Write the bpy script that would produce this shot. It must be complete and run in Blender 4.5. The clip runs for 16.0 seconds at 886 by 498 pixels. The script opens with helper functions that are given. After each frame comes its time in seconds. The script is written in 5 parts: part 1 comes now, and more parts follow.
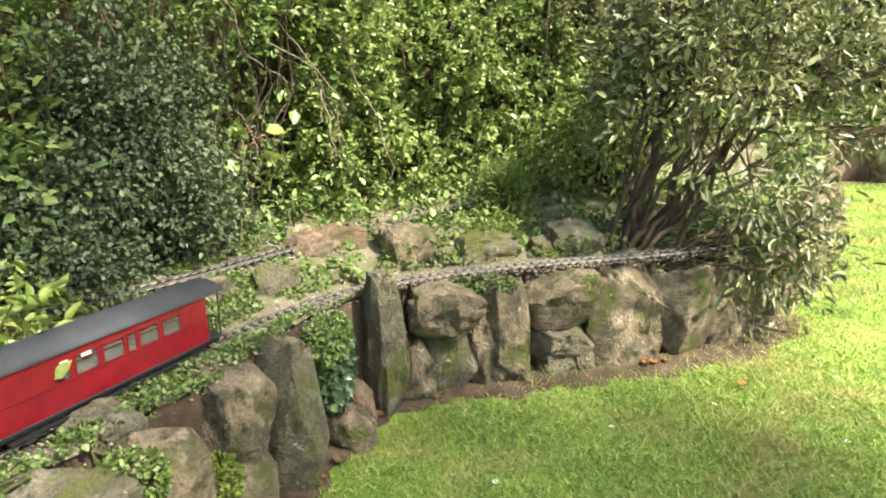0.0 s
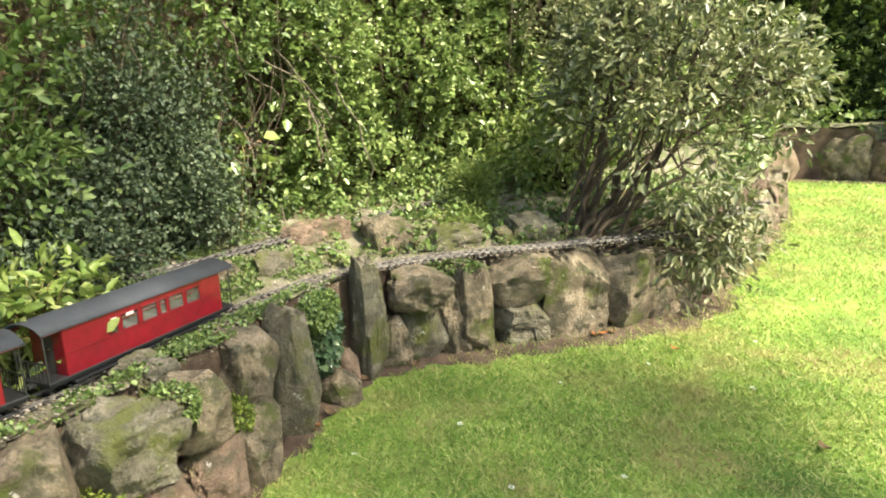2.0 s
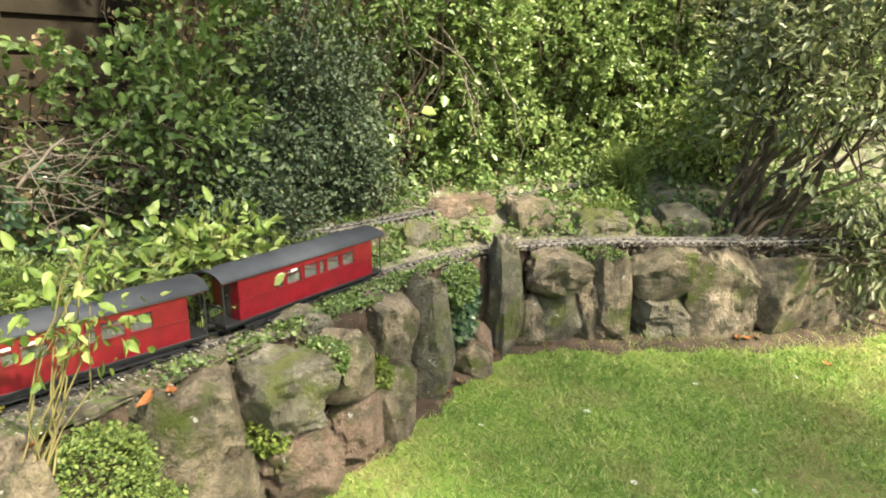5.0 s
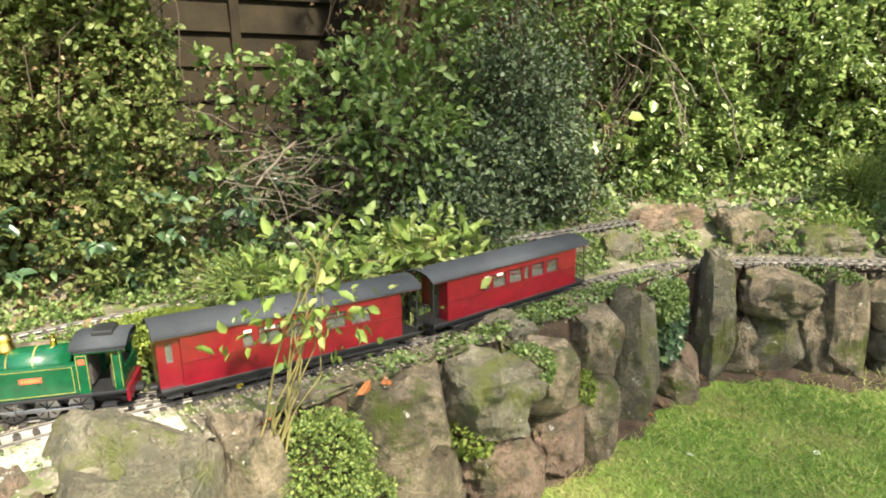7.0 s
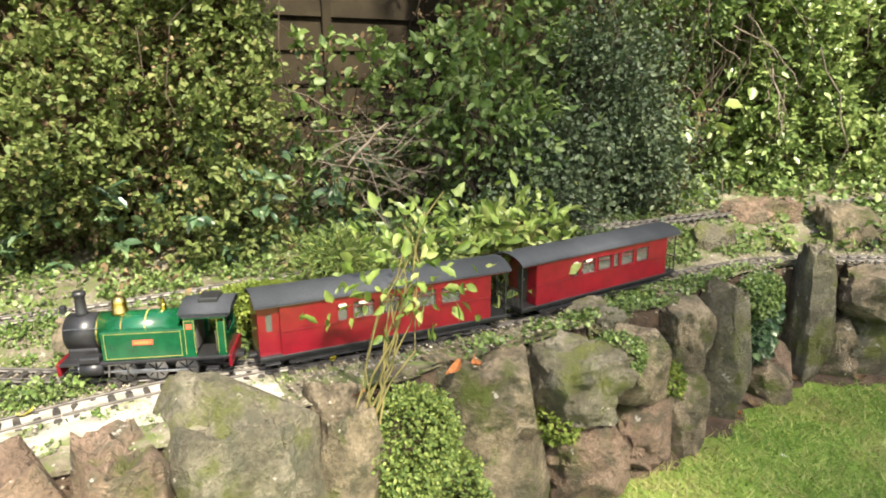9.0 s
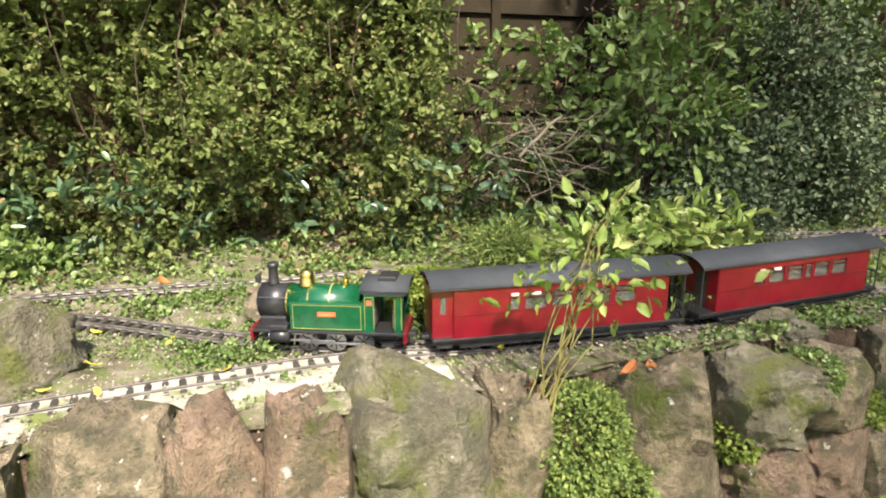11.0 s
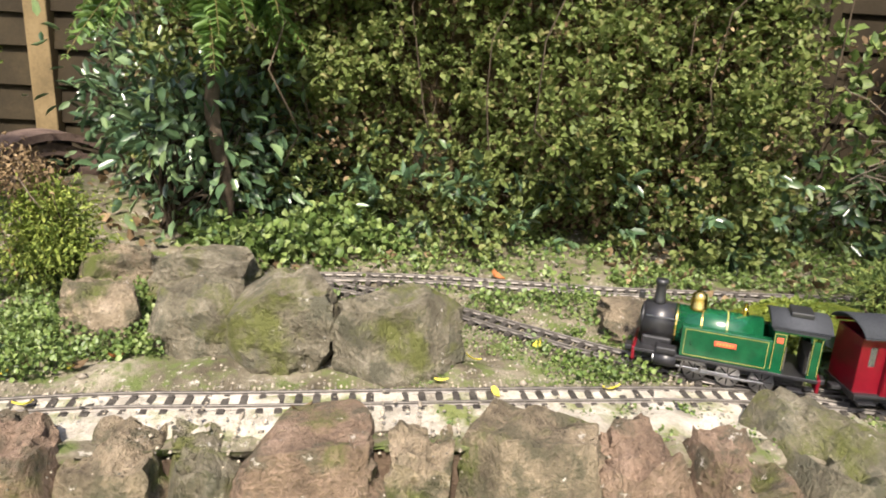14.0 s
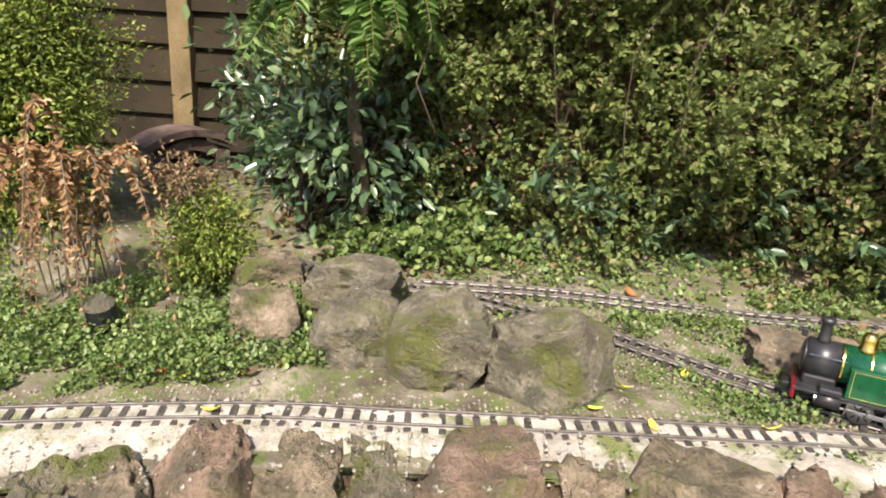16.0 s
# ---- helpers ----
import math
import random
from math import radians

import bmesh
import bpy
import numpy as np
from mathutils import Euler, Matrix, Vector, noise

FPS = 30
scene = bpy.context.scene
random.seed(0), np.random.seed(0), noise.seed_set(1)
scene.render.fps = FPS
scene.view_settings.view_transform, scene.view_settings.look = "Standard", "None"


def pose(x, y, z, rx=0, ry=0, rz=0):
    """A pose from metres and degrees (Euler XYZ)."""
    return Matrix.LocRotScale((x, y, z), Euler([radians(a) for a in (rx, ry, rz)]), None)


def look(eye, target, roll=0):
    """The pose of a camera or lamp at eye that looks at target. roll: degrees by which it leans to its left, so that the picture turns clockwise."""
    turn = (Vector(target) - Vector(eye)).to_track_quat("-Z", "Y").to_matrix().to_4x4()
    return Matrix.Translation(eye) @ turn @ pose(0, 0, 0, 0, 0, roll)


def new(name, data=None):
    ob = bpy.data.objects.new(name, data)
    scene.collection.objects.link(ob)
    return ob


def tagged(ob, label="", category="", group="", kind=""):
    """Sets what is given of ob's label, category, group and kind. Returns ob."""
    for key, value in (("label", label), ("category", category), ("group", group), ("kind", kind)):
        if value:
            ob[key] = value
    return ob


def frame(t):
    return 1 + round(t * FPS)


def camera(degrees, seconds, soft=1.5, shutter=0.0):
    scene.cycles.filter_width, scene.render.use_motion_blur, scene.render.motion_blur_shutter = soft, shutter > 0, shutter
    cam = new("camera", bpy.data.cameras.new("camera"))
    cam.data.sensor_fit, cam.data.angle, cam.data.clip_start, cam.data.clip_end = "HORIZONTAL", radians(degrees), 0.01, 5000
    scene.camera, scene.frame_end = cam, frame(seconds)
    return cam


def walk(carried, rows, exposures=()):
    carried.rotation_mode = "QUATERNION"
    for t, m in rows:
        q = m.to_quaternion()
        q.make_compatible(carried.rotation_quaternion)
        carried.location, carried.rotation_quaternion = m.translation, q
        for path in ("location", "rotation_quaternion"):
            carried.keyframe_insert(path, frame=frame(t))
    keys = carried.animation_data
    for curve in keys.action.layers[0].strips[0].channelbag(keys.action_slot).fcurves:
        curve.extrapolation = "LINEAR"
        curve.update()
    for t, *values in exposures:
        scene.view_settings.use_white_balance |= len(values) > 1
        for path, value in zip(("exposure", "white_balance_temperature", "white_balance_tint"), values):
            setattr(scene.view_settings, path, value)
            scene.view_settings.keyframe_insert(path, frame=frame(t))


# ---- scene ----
cam = camera(68.0, 16.0, soft=1.9)
# seconds, eye x y z, yaw, pitch, roll
ROWS = [
    (0, 0.011, 0.051, 0.946, 5.73, -13.60, -1.58),
    (0.5, 0.060, -0.096, 0.964, 2.20, -12.05, -1.44),
    (1, 0.062, -0.233, 0.962, 1.06, -11.51, -1.73),
    (1.5, 0.071, -0.291, 0.966, 1.63, -11.91, -2.05),
    (2, 0.085, -0.288, 0.958, 4.41, -13.10, -2.17),
    (2.5, 0.091, -0.303, 0.962, 6.08, -14.08, -2.08),
    (3, 0.072, -0.306, 0.960, 8.40, -14.76, -1.89),
    (5.5, 0.059, -0.328, 1.004, 19.50, -15.38, 0.31),
    (6, 0.039, -0.330, 1.000, 23.32, -14.93, -0.21),
    (6.5, 0.001, -0.330, 0.978, 27.33, -14.33, -0.82),
    (7, -0.041, -0.328, 0.964, 31.61, -14.07, -1.00),
    (7.5, -0.046, -0.328, 0.958, 32.20, -14.36, -0.46),
    (8, -0.048, -0.336, 0.956, 32.55, -14.72, -0.24),
    (8.5, -0.069, -0.352, 0.949, 34.60, -14.76, -0.31),
    (11, -0.151, -0.415, 0.914, 49.67, -14.45, 0.02),
    (11.5, -0.199, -0.450, 0.881, 52.29, -13.53, 0.33),
    (12, -0.243, -0.486, 0.864, 54.74, -13.02, 0.89),
    (12.5, -0.290, -0.532, 0.863, 56.38, -13.18, 1.55),
    (13, -0.360, -0.596, 0.873, 59.27, -13.64, 1.75),
    (13.5, -0.418, -0.656, 0.893, 62.15, -14.41, 2.03),
    (14, -0.457, -0.723, 0.919, 65.40, -15.47, 2.89),
    (14.5, -0.484, -0.783, 0.917, 67.55, -15.23, 4.01),
    (15, -0.496, -0.818, 0.942, 70.34, -16.06, 3.67),
    (15.5, -0.510, -0.852, 0.968, 71.51, -16.87, 3.61),
    (16, -0.524, -0.873, 0.995, 71.88, -17.59, 3.45),
]


def aim(x, y, z, yaw, pitch, roll):
    a, b = radians(yaw), radians(pitch)
    way = Vector((-math.sin(a) * math.cos(b), math.cos(a) * math.cos(b), math.sin(b)))
    return look((x, y, z), Vector((x, y, z)) + way, roll)


walk(cam, [(r[0], aim(*r[1:])) for r in ROWS], exposures=[(0.0, 1.85, 6800, 6), (3.0, 1.8, 6800, 6), (5.5, 1.78, 6750, 6), (8.5, 1.7, 6700, 8), (11.0, 1.53, 6650, 11), (16.0, 1.15, 6500, 17)])

# ---- light ----
SUN_EL, SUN_AZ = 50.0, 118.0  # height, and turn from +y towards +x
world = bpy.data.worlds.new("world")
scene.world = world
world.use_nodes = True
wn = world.node_tree
sky = wn.nodes.new("ShaderNodeTexSky")
sky.sky_type, sky.sun_disc = "NISHITA", False
sky.sun_elevation, sky.sun_rotation = radians(SUN_EL), radians(SUN_AZ)
sky.air_density, sky.dust_density = 1.0, 3.0
wn.links.new(sky.outputs[0], wn.nodes["Background"].inputs[0])
wn.nodes["Background"].inputs[1].default_value = 0.125
sun = new("sun", bpy.data.lights.new("sun", "SUN"))
sun.data.energy, sun.data.angle, sun.data.color = 5.0, radians(3), (1.0, 0.92, 0.78)
sun_way = Vector((math.sin(radians(SUN_AZ)) * math.cos(radians(SUN_EL)), math.cos(radians(SUN_AZ)) * math.cos(radians(SUN_EL)), math.sin(radians(SUN_EL))))
sun.matrix_world = look(sun_way * 20, (0, 0, 0))

# ---- materials ----
def ramp_of(nt, stops):
    r = nt.nodes.new("ShaderNodeValToRGB")
    r.color_ramp.elements[0].position, r.color_ramp.elements[0].color = stops[0][0], (*stops[0][1], 1)
    r.color_ramp.elements[1].position, r.color_ramp.elements[1].color = stops[-1][0], (*stops[-1][1], 1)
    for p, c in stops[1:-1]:
        e = r.color_ramp.elements.new(p)
        e.color = (*c, 1)
    return r


def noise_of(nt, scale, detail=4, rough=0.6):
    tc = nt.nodes.new("ShaderNodeNewGeometry")
    n = nt.nodes.new("ShaderNodeTexNoise")
    n.inputs["Scale"].default_value, n.inputs["Detail"].default_value, n.inputs["Roughness"].default_value = scale, detail, rough
    nt.links.new(tc.outputs["Position"], n.inputs["Vector"])
    return n


def mix_of(nt, a, b, fac, mode="MIX"):
    m = nt.nodes.new("ShaderNodeMix")
    m.data_type, m.blend_type = "RGBA", mode
    for sock, v in ((m.inputs[6], a), (m.inputs[7], b), (m.inputs[0], fac)):
        if isinstance(v, tuple):
            sock.default_value = (*v, 1)
        elif isinstance(v, float):
            sock.default_value = v
        else:
            nt.links.new(v, sock)
    return m.outputs[2]


def surface(name, stops, scale=8.0, fine=90.0, rough=0.8, bump=0.3, dist=0.01, metal=0.0, fine_amount=0.35, spots=None, island=False, coat=0.0, spec=0.2):
    """Two scales of noise in colour and relief. spots: (colour, scale, low, high) of a third stain layer."""
    m = bpy.data.materials.new(name)
    m.use_nodes = True
    nt = m.node_tree
    p = nt.nodes["Principled BSDF"]
    big, small = noise_of(nt, scale), noise_of(nt, fine, 5, 0.7)
    r = ramp_of(nt, stops)
    nt.links.new(big.outputs["Fac"], r.inputs["Fac"])
    g = ramp_of(nt, [(0.3, (0.45, 0.45, 0.45)), (0.7, (1.4, 1.4, 1.4))])
    nt.links.new(small.outputs["Fac"], g.inputs["Fac"])
    col = mix_of(nt, r.outputs[0], g.outputs[0], fine_amount, "MULTIPLY")
    if spots:
        for colour, sc, lo, hi in spots:
            s = noise_of(nt, sc, 6, 0.65)
            k = ramp_of(nt, [(lo, (0, 0, 0)), (hi, (1, 1, 1))])
            nt.links.new(s.outputs["Fac"], k.inputs["Fac"])
            col = mix_of(nt, col, colour, k.outputs[0])
    if island:
        geo = nt.nodes.new("ShaderNodeNewGeometry")
        k = ramp_of(nt, [(0.0, (0.55, 0.55, 0.55)), (1.0, (1.35, 1.3, 1.2))])
        nt.links.new(geo.outputs["Random Per Island"], k.inputs["Fac"])
        col = mix_of(nt, col, k.outputs[0], 1.0, "MULTIPLY")
    nt.links.new(col, p.inputs["Base Color"])
    p.inputs["Roughness"].default_value, p.inputs["Metallic"].default_value = rough, metal
    p.inputs["Coat Weight"].default_value = coat
    p.inputs["Specular IOR Level"].default_value = spec
    if bump:
        b = nt.nodes.new("ShaderNodeBump")
        b.inputs["Strength"].default_value, b.inputs["Distance"].default_value = bump, dist
        add = nt.nodes.new("ShaderNodeMath")
        add.operation = "ADD"
        nt.links.new(big.outputs["Fac"], add.inputs[0])
        nt.links.new(small.outputs["Fac"], add.inputs[1])
        nt.links.new(add.outputs[0], b.inputs["Height"])
        nt.links.new(b.outputs[0], p.inputs["Normal"])
    return m


def leafy(name, stops, rough=0.45, glow=0.3, gloss=0.5):
    """A leaf: each island takes its own colour from the stops; some light passes through."""
    m = bpy.data.materials.new(name)
    m.use_nodes = True
    nt = m.node_tree
    p = nt.nodes["Principled BSDF"]
    geo = nt.nodes.new("ShaderNodeNewGeometry")
    r = ramp_of(nt, stops)
    nt.links.new(geo.outputs["Random Per Island"], r.inputs["Fac"])
    n = noise_of(nt, 60.0, 3)
    k = ramp_of(nt, [(0.3, (0.7, 0.7, 0.7)), (0.7, (1.25, 1.25, 1.2))])
    nt.links.new(n.outputs["Fac"], k.inputs["Fac"])
    col = mix_of(nt, r.outputs[0], k.outputs[0], 1.0, "MULTIPLY")
    nt.links.new(col, p.inputs["Base Color"])
    p.inputs["Roughness"].default_value = rough
    p.inputs["Specular IOR Level"].default_value = gloss
    tr = nt.nodes.new("ShaderNodeBsdfTranslucent")
    nt.links.new(col, tr.inputs["Color"])
    ms = nt.nodes.new("ShaderNodeMixShader")
    ms.inputs[0].default_value = glow
    nt.links.new(p.outputs[0], ms.inputs[1])
    nt.links.new(tr.outputs[0], ms.inputs[2])
    nt.links.new(ms.outputs[0], nt.nodes["Material Output"].inputs["Surface"])
    return m


def paint(name, colour, rough=0.35, metal=0.0, coat=0.0, wear=0.12):
    c2 = tuple(v * (1 - 3 * wear) for v in colour)
    return surface(name, [(0.3, c2), (0.65, colour)], scale=40.0, fine=300.0, rough=rough, bump=0.04, dist=0.001, metal=metal, fine_amount=wear, coat=coat, spec=0.5)


M_lawn = surface("lawn_soil", [(0.3, (0.06, 0.12, 0.02)), (0.5, (0.17, 0.26, 0.045)), (0.72, (0.28, 0.31, 0.09))], 3.0, 160.0, 0.95, 0.5, 0.006, fine_amount=0.5, spots=[((0.30, 0.24, 0.12), 1.6, 0.62, 0.75)])
M_blade = leafy("grass_blade", [(0.0, (0.09, 0.20, 0.025)), (0.55, (0.27, 0.37, 0.085)), (0.85, (0.42, 0.46, 0.15)), (1.0, (0.54, 0.47, 0.21))], 0.5, 0.35, 0.3)
_nt = M_blade.node_tree
_n, _k = noise_of(_nt, 2.4, 5), ramp_of(_nt, [(0.50, (0, 0, 0)), (0.66, (1, 1, 1))])
_nt.links.new(_n.outputs["Fac"], _k.inputs["Fac"])
_p = _nt.nodes["Principled BSDF"]
_old = _p.inputs["Base Color"].links[0].from_socket
_c = mix_of(_nt, _old, (0.36, 0.31, 0.13), _k.outputs[0])
_nt.links.new(_c, _p.inputs["Base Color"])
_nt.links.new(_c, [x for x in _nt.nodes if x.type == "BSDF_TRANSLUCENT"][0].inputs["Color"])
M_earth = surface("earth", [(0.3, (0.05, 0.035, 0.025)), (0.6, (0.12, 0.085, 0.06)), (0.8, (0.2, 0.15, 0.1))], 12.0, 140.0, 0.95, 0.8, 0.012)
M_bed = surface("terrace_soil", [(0.3, (0.06, 0.05, 0.033)), (0.5, (0.135, 0.118, 0.083)), (0.7, (0.25, 0.225, 0.17))], 9.0, 120.0, 0.95, 0.7, 0.01, spots=[((0.09, 0.115, 0.035), 20.0, 0.46, 0.60), ((0.34, 0.32, 0.27), 45.0, 0.60, 0.66)])
M_mortar = surface("mortar", [(0.3, (0.22, 0.20, 0.16)), (0.55, (0.40, 0.37, 0.31)), (0.75, (0.56, 0.53, 0.47))], 14.0, 150.0, 0.92, 0.7, 0.008, spots=[((0.13, 0.15, 0.05), 9.0, 0.52, 0.66)])
M_rock = surface("sandstone", [(0.25, (0.085, 0.07, 0.05)), (0.45, (0.19, 0.155, 0.105)), (0.6, (0.31, 0.25, 0.17)), (0.8, (0.44, 0.36, 0.27))], 13.0, 110.0, 0.92, 1.0, 0.022, fine_amount=0.65, spots=[((0.11, 0.10, 0.065), 17.0, 0.50, 0.60), ((0.10, 0.12, 0.03), 8.0, 0.54, 0.66), ((0.55, 0.51, 0.44), 30.0, 0.64, 0.70)])
M_rock_red = surface("red_sandstone", [(0.25, (0.12, 0.085, 0.06)), (0.5, (0.24, 0.17, 0.12)), (0.75, (0.37, 0.27, 0.20))], 13.0, 110.0, 0.92, 1.0, 0.022, fine_amount=0.65, spots=[((0.13, 0.11, 0.075), 15.0, 0.49, 0.60), ((0.12, 0.13, 0.04), 7.0, 0.56, 0.68), ((0.60, 0.55, 0.48), 30.0, 0.64, 0.70)])
M_rock_grey = surface("lichened_stone", [(0.25, (0.09, 0.08, 0.055)), (0.5, (0.19, 0.17, 0.12)), (0.75, (0.33, 0.30, 0.225))], 14.0, 110.0, 0.92, 1.0, 0.022, fine_amount=0.65, spots=[((0.12, 0.115, 0.08), 17.0, 0.51, 0.61), ((0.13, 0.14, 0.045), 8.0, 0.52, 0.64), ((0.62, 0.59, 0.52), 30.0, 0.65, 0.71)])
M_moss = surface("moss", [(0.3, (0.05, 0.075, 0.008)), (0.55, (0.12, 0.15, 0.015)), (0.75, (0.22, 0.22, 0.03))], 26.0, 240.0, 1.0, 1.0, 0.012, fine_amount=0.6)
M_pebble = surface("gravel", [(0.3, (0.15, 0.135, 0.11)), (0.6, (0.28, 0.255, 0.21)), (0.8, (0.55, 0.52, 0.46))], 25.0, 200.0, 0.85, 0.2, 0.002, island=True)
M_rail = surface("weathered_rail", [(0.3, (0.09, 0.083, 0.075)), (0.7, (0.20, 0.185, 0.165))], 30.0, 200.0, 0.55, 0.15, 0.001, metal=0.5)
M_sleeper = surface("black_sleeper", [(0.3, (0.02, 0.018, 0.016)), (0.7, (0.07, 0.063, 0.054))], 40.0, 200.0, 0.8, 0.2, 0.002)
# browns darkened: the deep shade over the fence is part of this colour
M_fence_shaded = surface("fence_wood_shaded", [(0.3, (0.012, 0.009, 0.005)), (0.6, (0.025, 0.019, 0.01)), (0.8, (0.042, 0.032, 0.016))], 5.0, 90.0, 0.9, 0.5, 0.004)
M_post = surface("post_wood", [(0.3, (0.08, 0.06, 0.03)), (0.6, (0.15, 0.11, 0.055)), (0.8, (0.2, 0.15, 0.08))], 6.0, 90.0, 0.85, 0.4, 0.003)
M_bark = surface("bark", [(0.3, (0.035, 0.026, 0.018)), (0.6, (0.085, 0.065, 0.045)), (0.8, (0.15, 0.12, 0.085))], 20.0, 120.0, 0.95, 0.6, 0.004)
M_hedge_shade = surface("hedge_shade", [(0.3, (0.012, 0.02, 0.008)), (0.7, (0.035, 0.05, 0.018))], 6.0, 40.0, 0.95, 0.6, 0.03)
M_brush = surface("hedge_brush", [(0.3, (0.07, 0.052, 0.028)), (0.6, (0.14, 0.10, 0.055)), (0.8, (0.16, 0.145, 0.055))], 9.0, 60.0, 0.95, 1.0, 0.05)
M_twig = surface("dry_twig", [(0.3, (0.085, 0.068, 0.052)), (0.7, (0.20, 0.165, 0.13))], 20.0, 120.0, 0.95, 0.3, 0.002)
M_stem = surface("green_stem", [(0.3, (0.09, 0.08, 0.03)), (0.7, (0.19, 0.16, 0.06))], 20.0, 120.0, 0.8, 0.2, 0.002)
M_arch = surface("brown_stone_arch", [(0.3, (0.05, 0.035, 0.03)), (0.6, (0.12, 0.085, 0.07)), (0.8, (0.19, 0.14, 0.115))], 14.0, 110.0, 0.9, 0.6, 0.006)
L_hedge = leafy("hedge_leaf", [(0.0, (0.09, 0.125, 0.035)), (0.45, (0.135, 0.175, 0.05)), (0.85, (0.18, 0.21, 0.07)), (1.0, (0.23, 0.21, 0.09))], 0.55, 0.4, 0.3)
L_dark = leafy("glossy_dark_leaf", [(0.0, (0.03, 0.06, 0.03)), (0.6, (0.065, 0.115, 0.055)), (1.0, (0.14, 0.20, 0.09))], 0.28, 0.15, 0.6)
L_box = leafy("small_blue_green_leaf", [(0.0, (0.035, 0.055, 0.028)), (0.6, (0.06, 0.085, 0.042)), (1.0, (0.12, 0.145, 0.075))], 0.5, 0.15, 0.35)
L_bright = leafy("bright_leaf", [(0.0, (0.055, 0.095, 0.025)), (0.55, (0.12, 0.18, 0.045)), (1.0, (0.27, 0.32, 0.11))], 0.33, 0.35, 0.6)
# lighter copy of L_bright: sunshine on the hedges is put into the colour
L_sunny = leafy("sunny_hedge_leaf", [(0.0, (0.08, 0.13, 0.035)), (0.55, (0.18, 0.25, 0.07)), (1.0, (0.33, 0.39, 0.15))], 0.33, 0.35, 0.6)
L_olive = leafy("olive_leaf", [(0.0, (0.07, 0.085, 0.035)), (0.6, (0.16, 0.18, 0.08)), (1.0, (0.32, 0.32, 0.17))], 0.4, 0.3)
L_light = leafy("light_leaf", [(0.0, (0.10, 0.16, 0.03)), (0.6, (0.20, 0.27, 0.06)), (1.0, (0.33, 0.36, 0.13))], 0.4, 0.4)
L_thuja = leafy("golden_thuja_leaf", [(0.0, (0.07, 0.11, 0.02)), (0.6, (0.16, 0.21, 0.035)), (1.0, (0.27, 0.31, 0.07))], 0.6, 0.3, 0.3)
L_conifer = leafy("conifer_needle", [(0.0, (0.075, 0.12, 0.035)), (0.6, (0.16, 0.22, 0.055)), (1.0, (0.27, 0.31, 0.085))], 0.6, 0.25, 0.3)
L_fern = leafy("fern_leaf", [(0.0, (0.07, 0.14, 0.03)), (0.6, (0.13, 0.22, 0.05)), (1.0, (0.20, 0.28, 0.08))], 0.5, 0.4)
L_dead = leafy("dead_leaf", [(0.0, (0.07, 0.045, 0.025)), (0.5, (0.16, 0.11, 0.06)), (1.0, (0.30, 0.22, 0.13))], 0.8, 0.25, 0.2)
L_wither = leafy("withered_fern_leaf", [(0.0, (0.13, 0.065, 0.03)), (0.5, (0.26, 0.15, 0.07)), (1.0, (0.46, 0.33, 0.19))], 0.8, 0.3, 0.2)
L_fallen = leafy("fallen_leaf", [(0.0, (0.25, 0.075, 0.03)), (0.45, (0.34, 0.14, 0.05)), (0.6, (0.42, 0.32, 0.17)), (1.0, (0.46, 0.24, 0.11))], 0.7, 0.2, 0.2)
L_yellow = leafy("yellow_leaf", [(0.0, (0.65, 0.55, 0.05)), (1.0, (0.78, 0.70, 0.16))], 0.6, 0.3, 0.2)
L_cover = leafy("ground_cover_leaf", [(0.0, (0.06, 0.105, 0.025)), (0.55, (0.115, 0.175, 0.042)), (1.0, (0.21, 0.27, 0.09))], 0.5, 0.3)
L_petal = leafy("daisy_petal", [(0.0, (0.75, 0.75, 0.70)), (1.0, (0.85, 0.85, 0.8))], 0.6, 0.2)
M_green = paint("green_paint", (0.004, 0.068, 0.026), 0.25, coat=0.5)
M_red = paint("red_paint", (0.155, 0.004, 0.012), 0.3, coat=0.4)
M_black = paint("black_paint", (0.02, 0.02, 0.022), 0.4)
M_roof = surface("grey_roof", [(0.3, (0.034, 0.037, 0.042)), (0.7, (0.05, 0.054, 0.06))], 12.0, 200.0, 0.7, 0.1, 0.001)
M_brass = paint("brass", (0.75, 0.52, 0.16), 0.2, metal=1.0)
M_steel = paint("steel", (0.5, 0.5, 0.5), 0.3, metal=1.0)
M_lining = paint("yellow_lining", (0.30, 0.27, 0.07), 0.4)
M_plate = paint("red_plate", (0.62, 0.10, 0.05), 0.4)
M_cream = paint("cream_paint", (0.75, 0.72, 0.62), 0.5)
M_interior = paint("dark_interior", (0.05, 0.045, 0.04), 0.7)
M_plastic = paint("black_plastic", (0.015, 0.016, 0.018), 0.45)
M_slate = paint("grey_plastic", (0.06, 0.065, 0.075), 0.5)
M_glass = bpy.data.materials.new("window_glass")
M_glass.use_nodes = True
_g = M_glass.node_tree.nodes["Principled BSDF"]
_g.inputs["Base Color"].default_value, _g.inputs["Roughness"].default_value, _g.inputs["Transmission Weight"].default_value, _g.inputs["IOR"].default_value = (0.45, 0.47, 0.44, 1), 0.04, 0.9, 1.45

# ---- helpers ----
rng = np.random.default_rng(7)


def mesh_object(name, verts, faces, mat, parent=None, smooth=False):
    me = bpy.data.meshes.new(name)
    me.from_pydata([tuple(v) for v in verts], [], faces)
    me.materials.append(mat)
    if smooth:
        me.polygons.foreach_set("use_smooth", [True] * len(me.polygons))
    me.update()
    ob = new(name, me)
    ob.parent = parent
    return ob


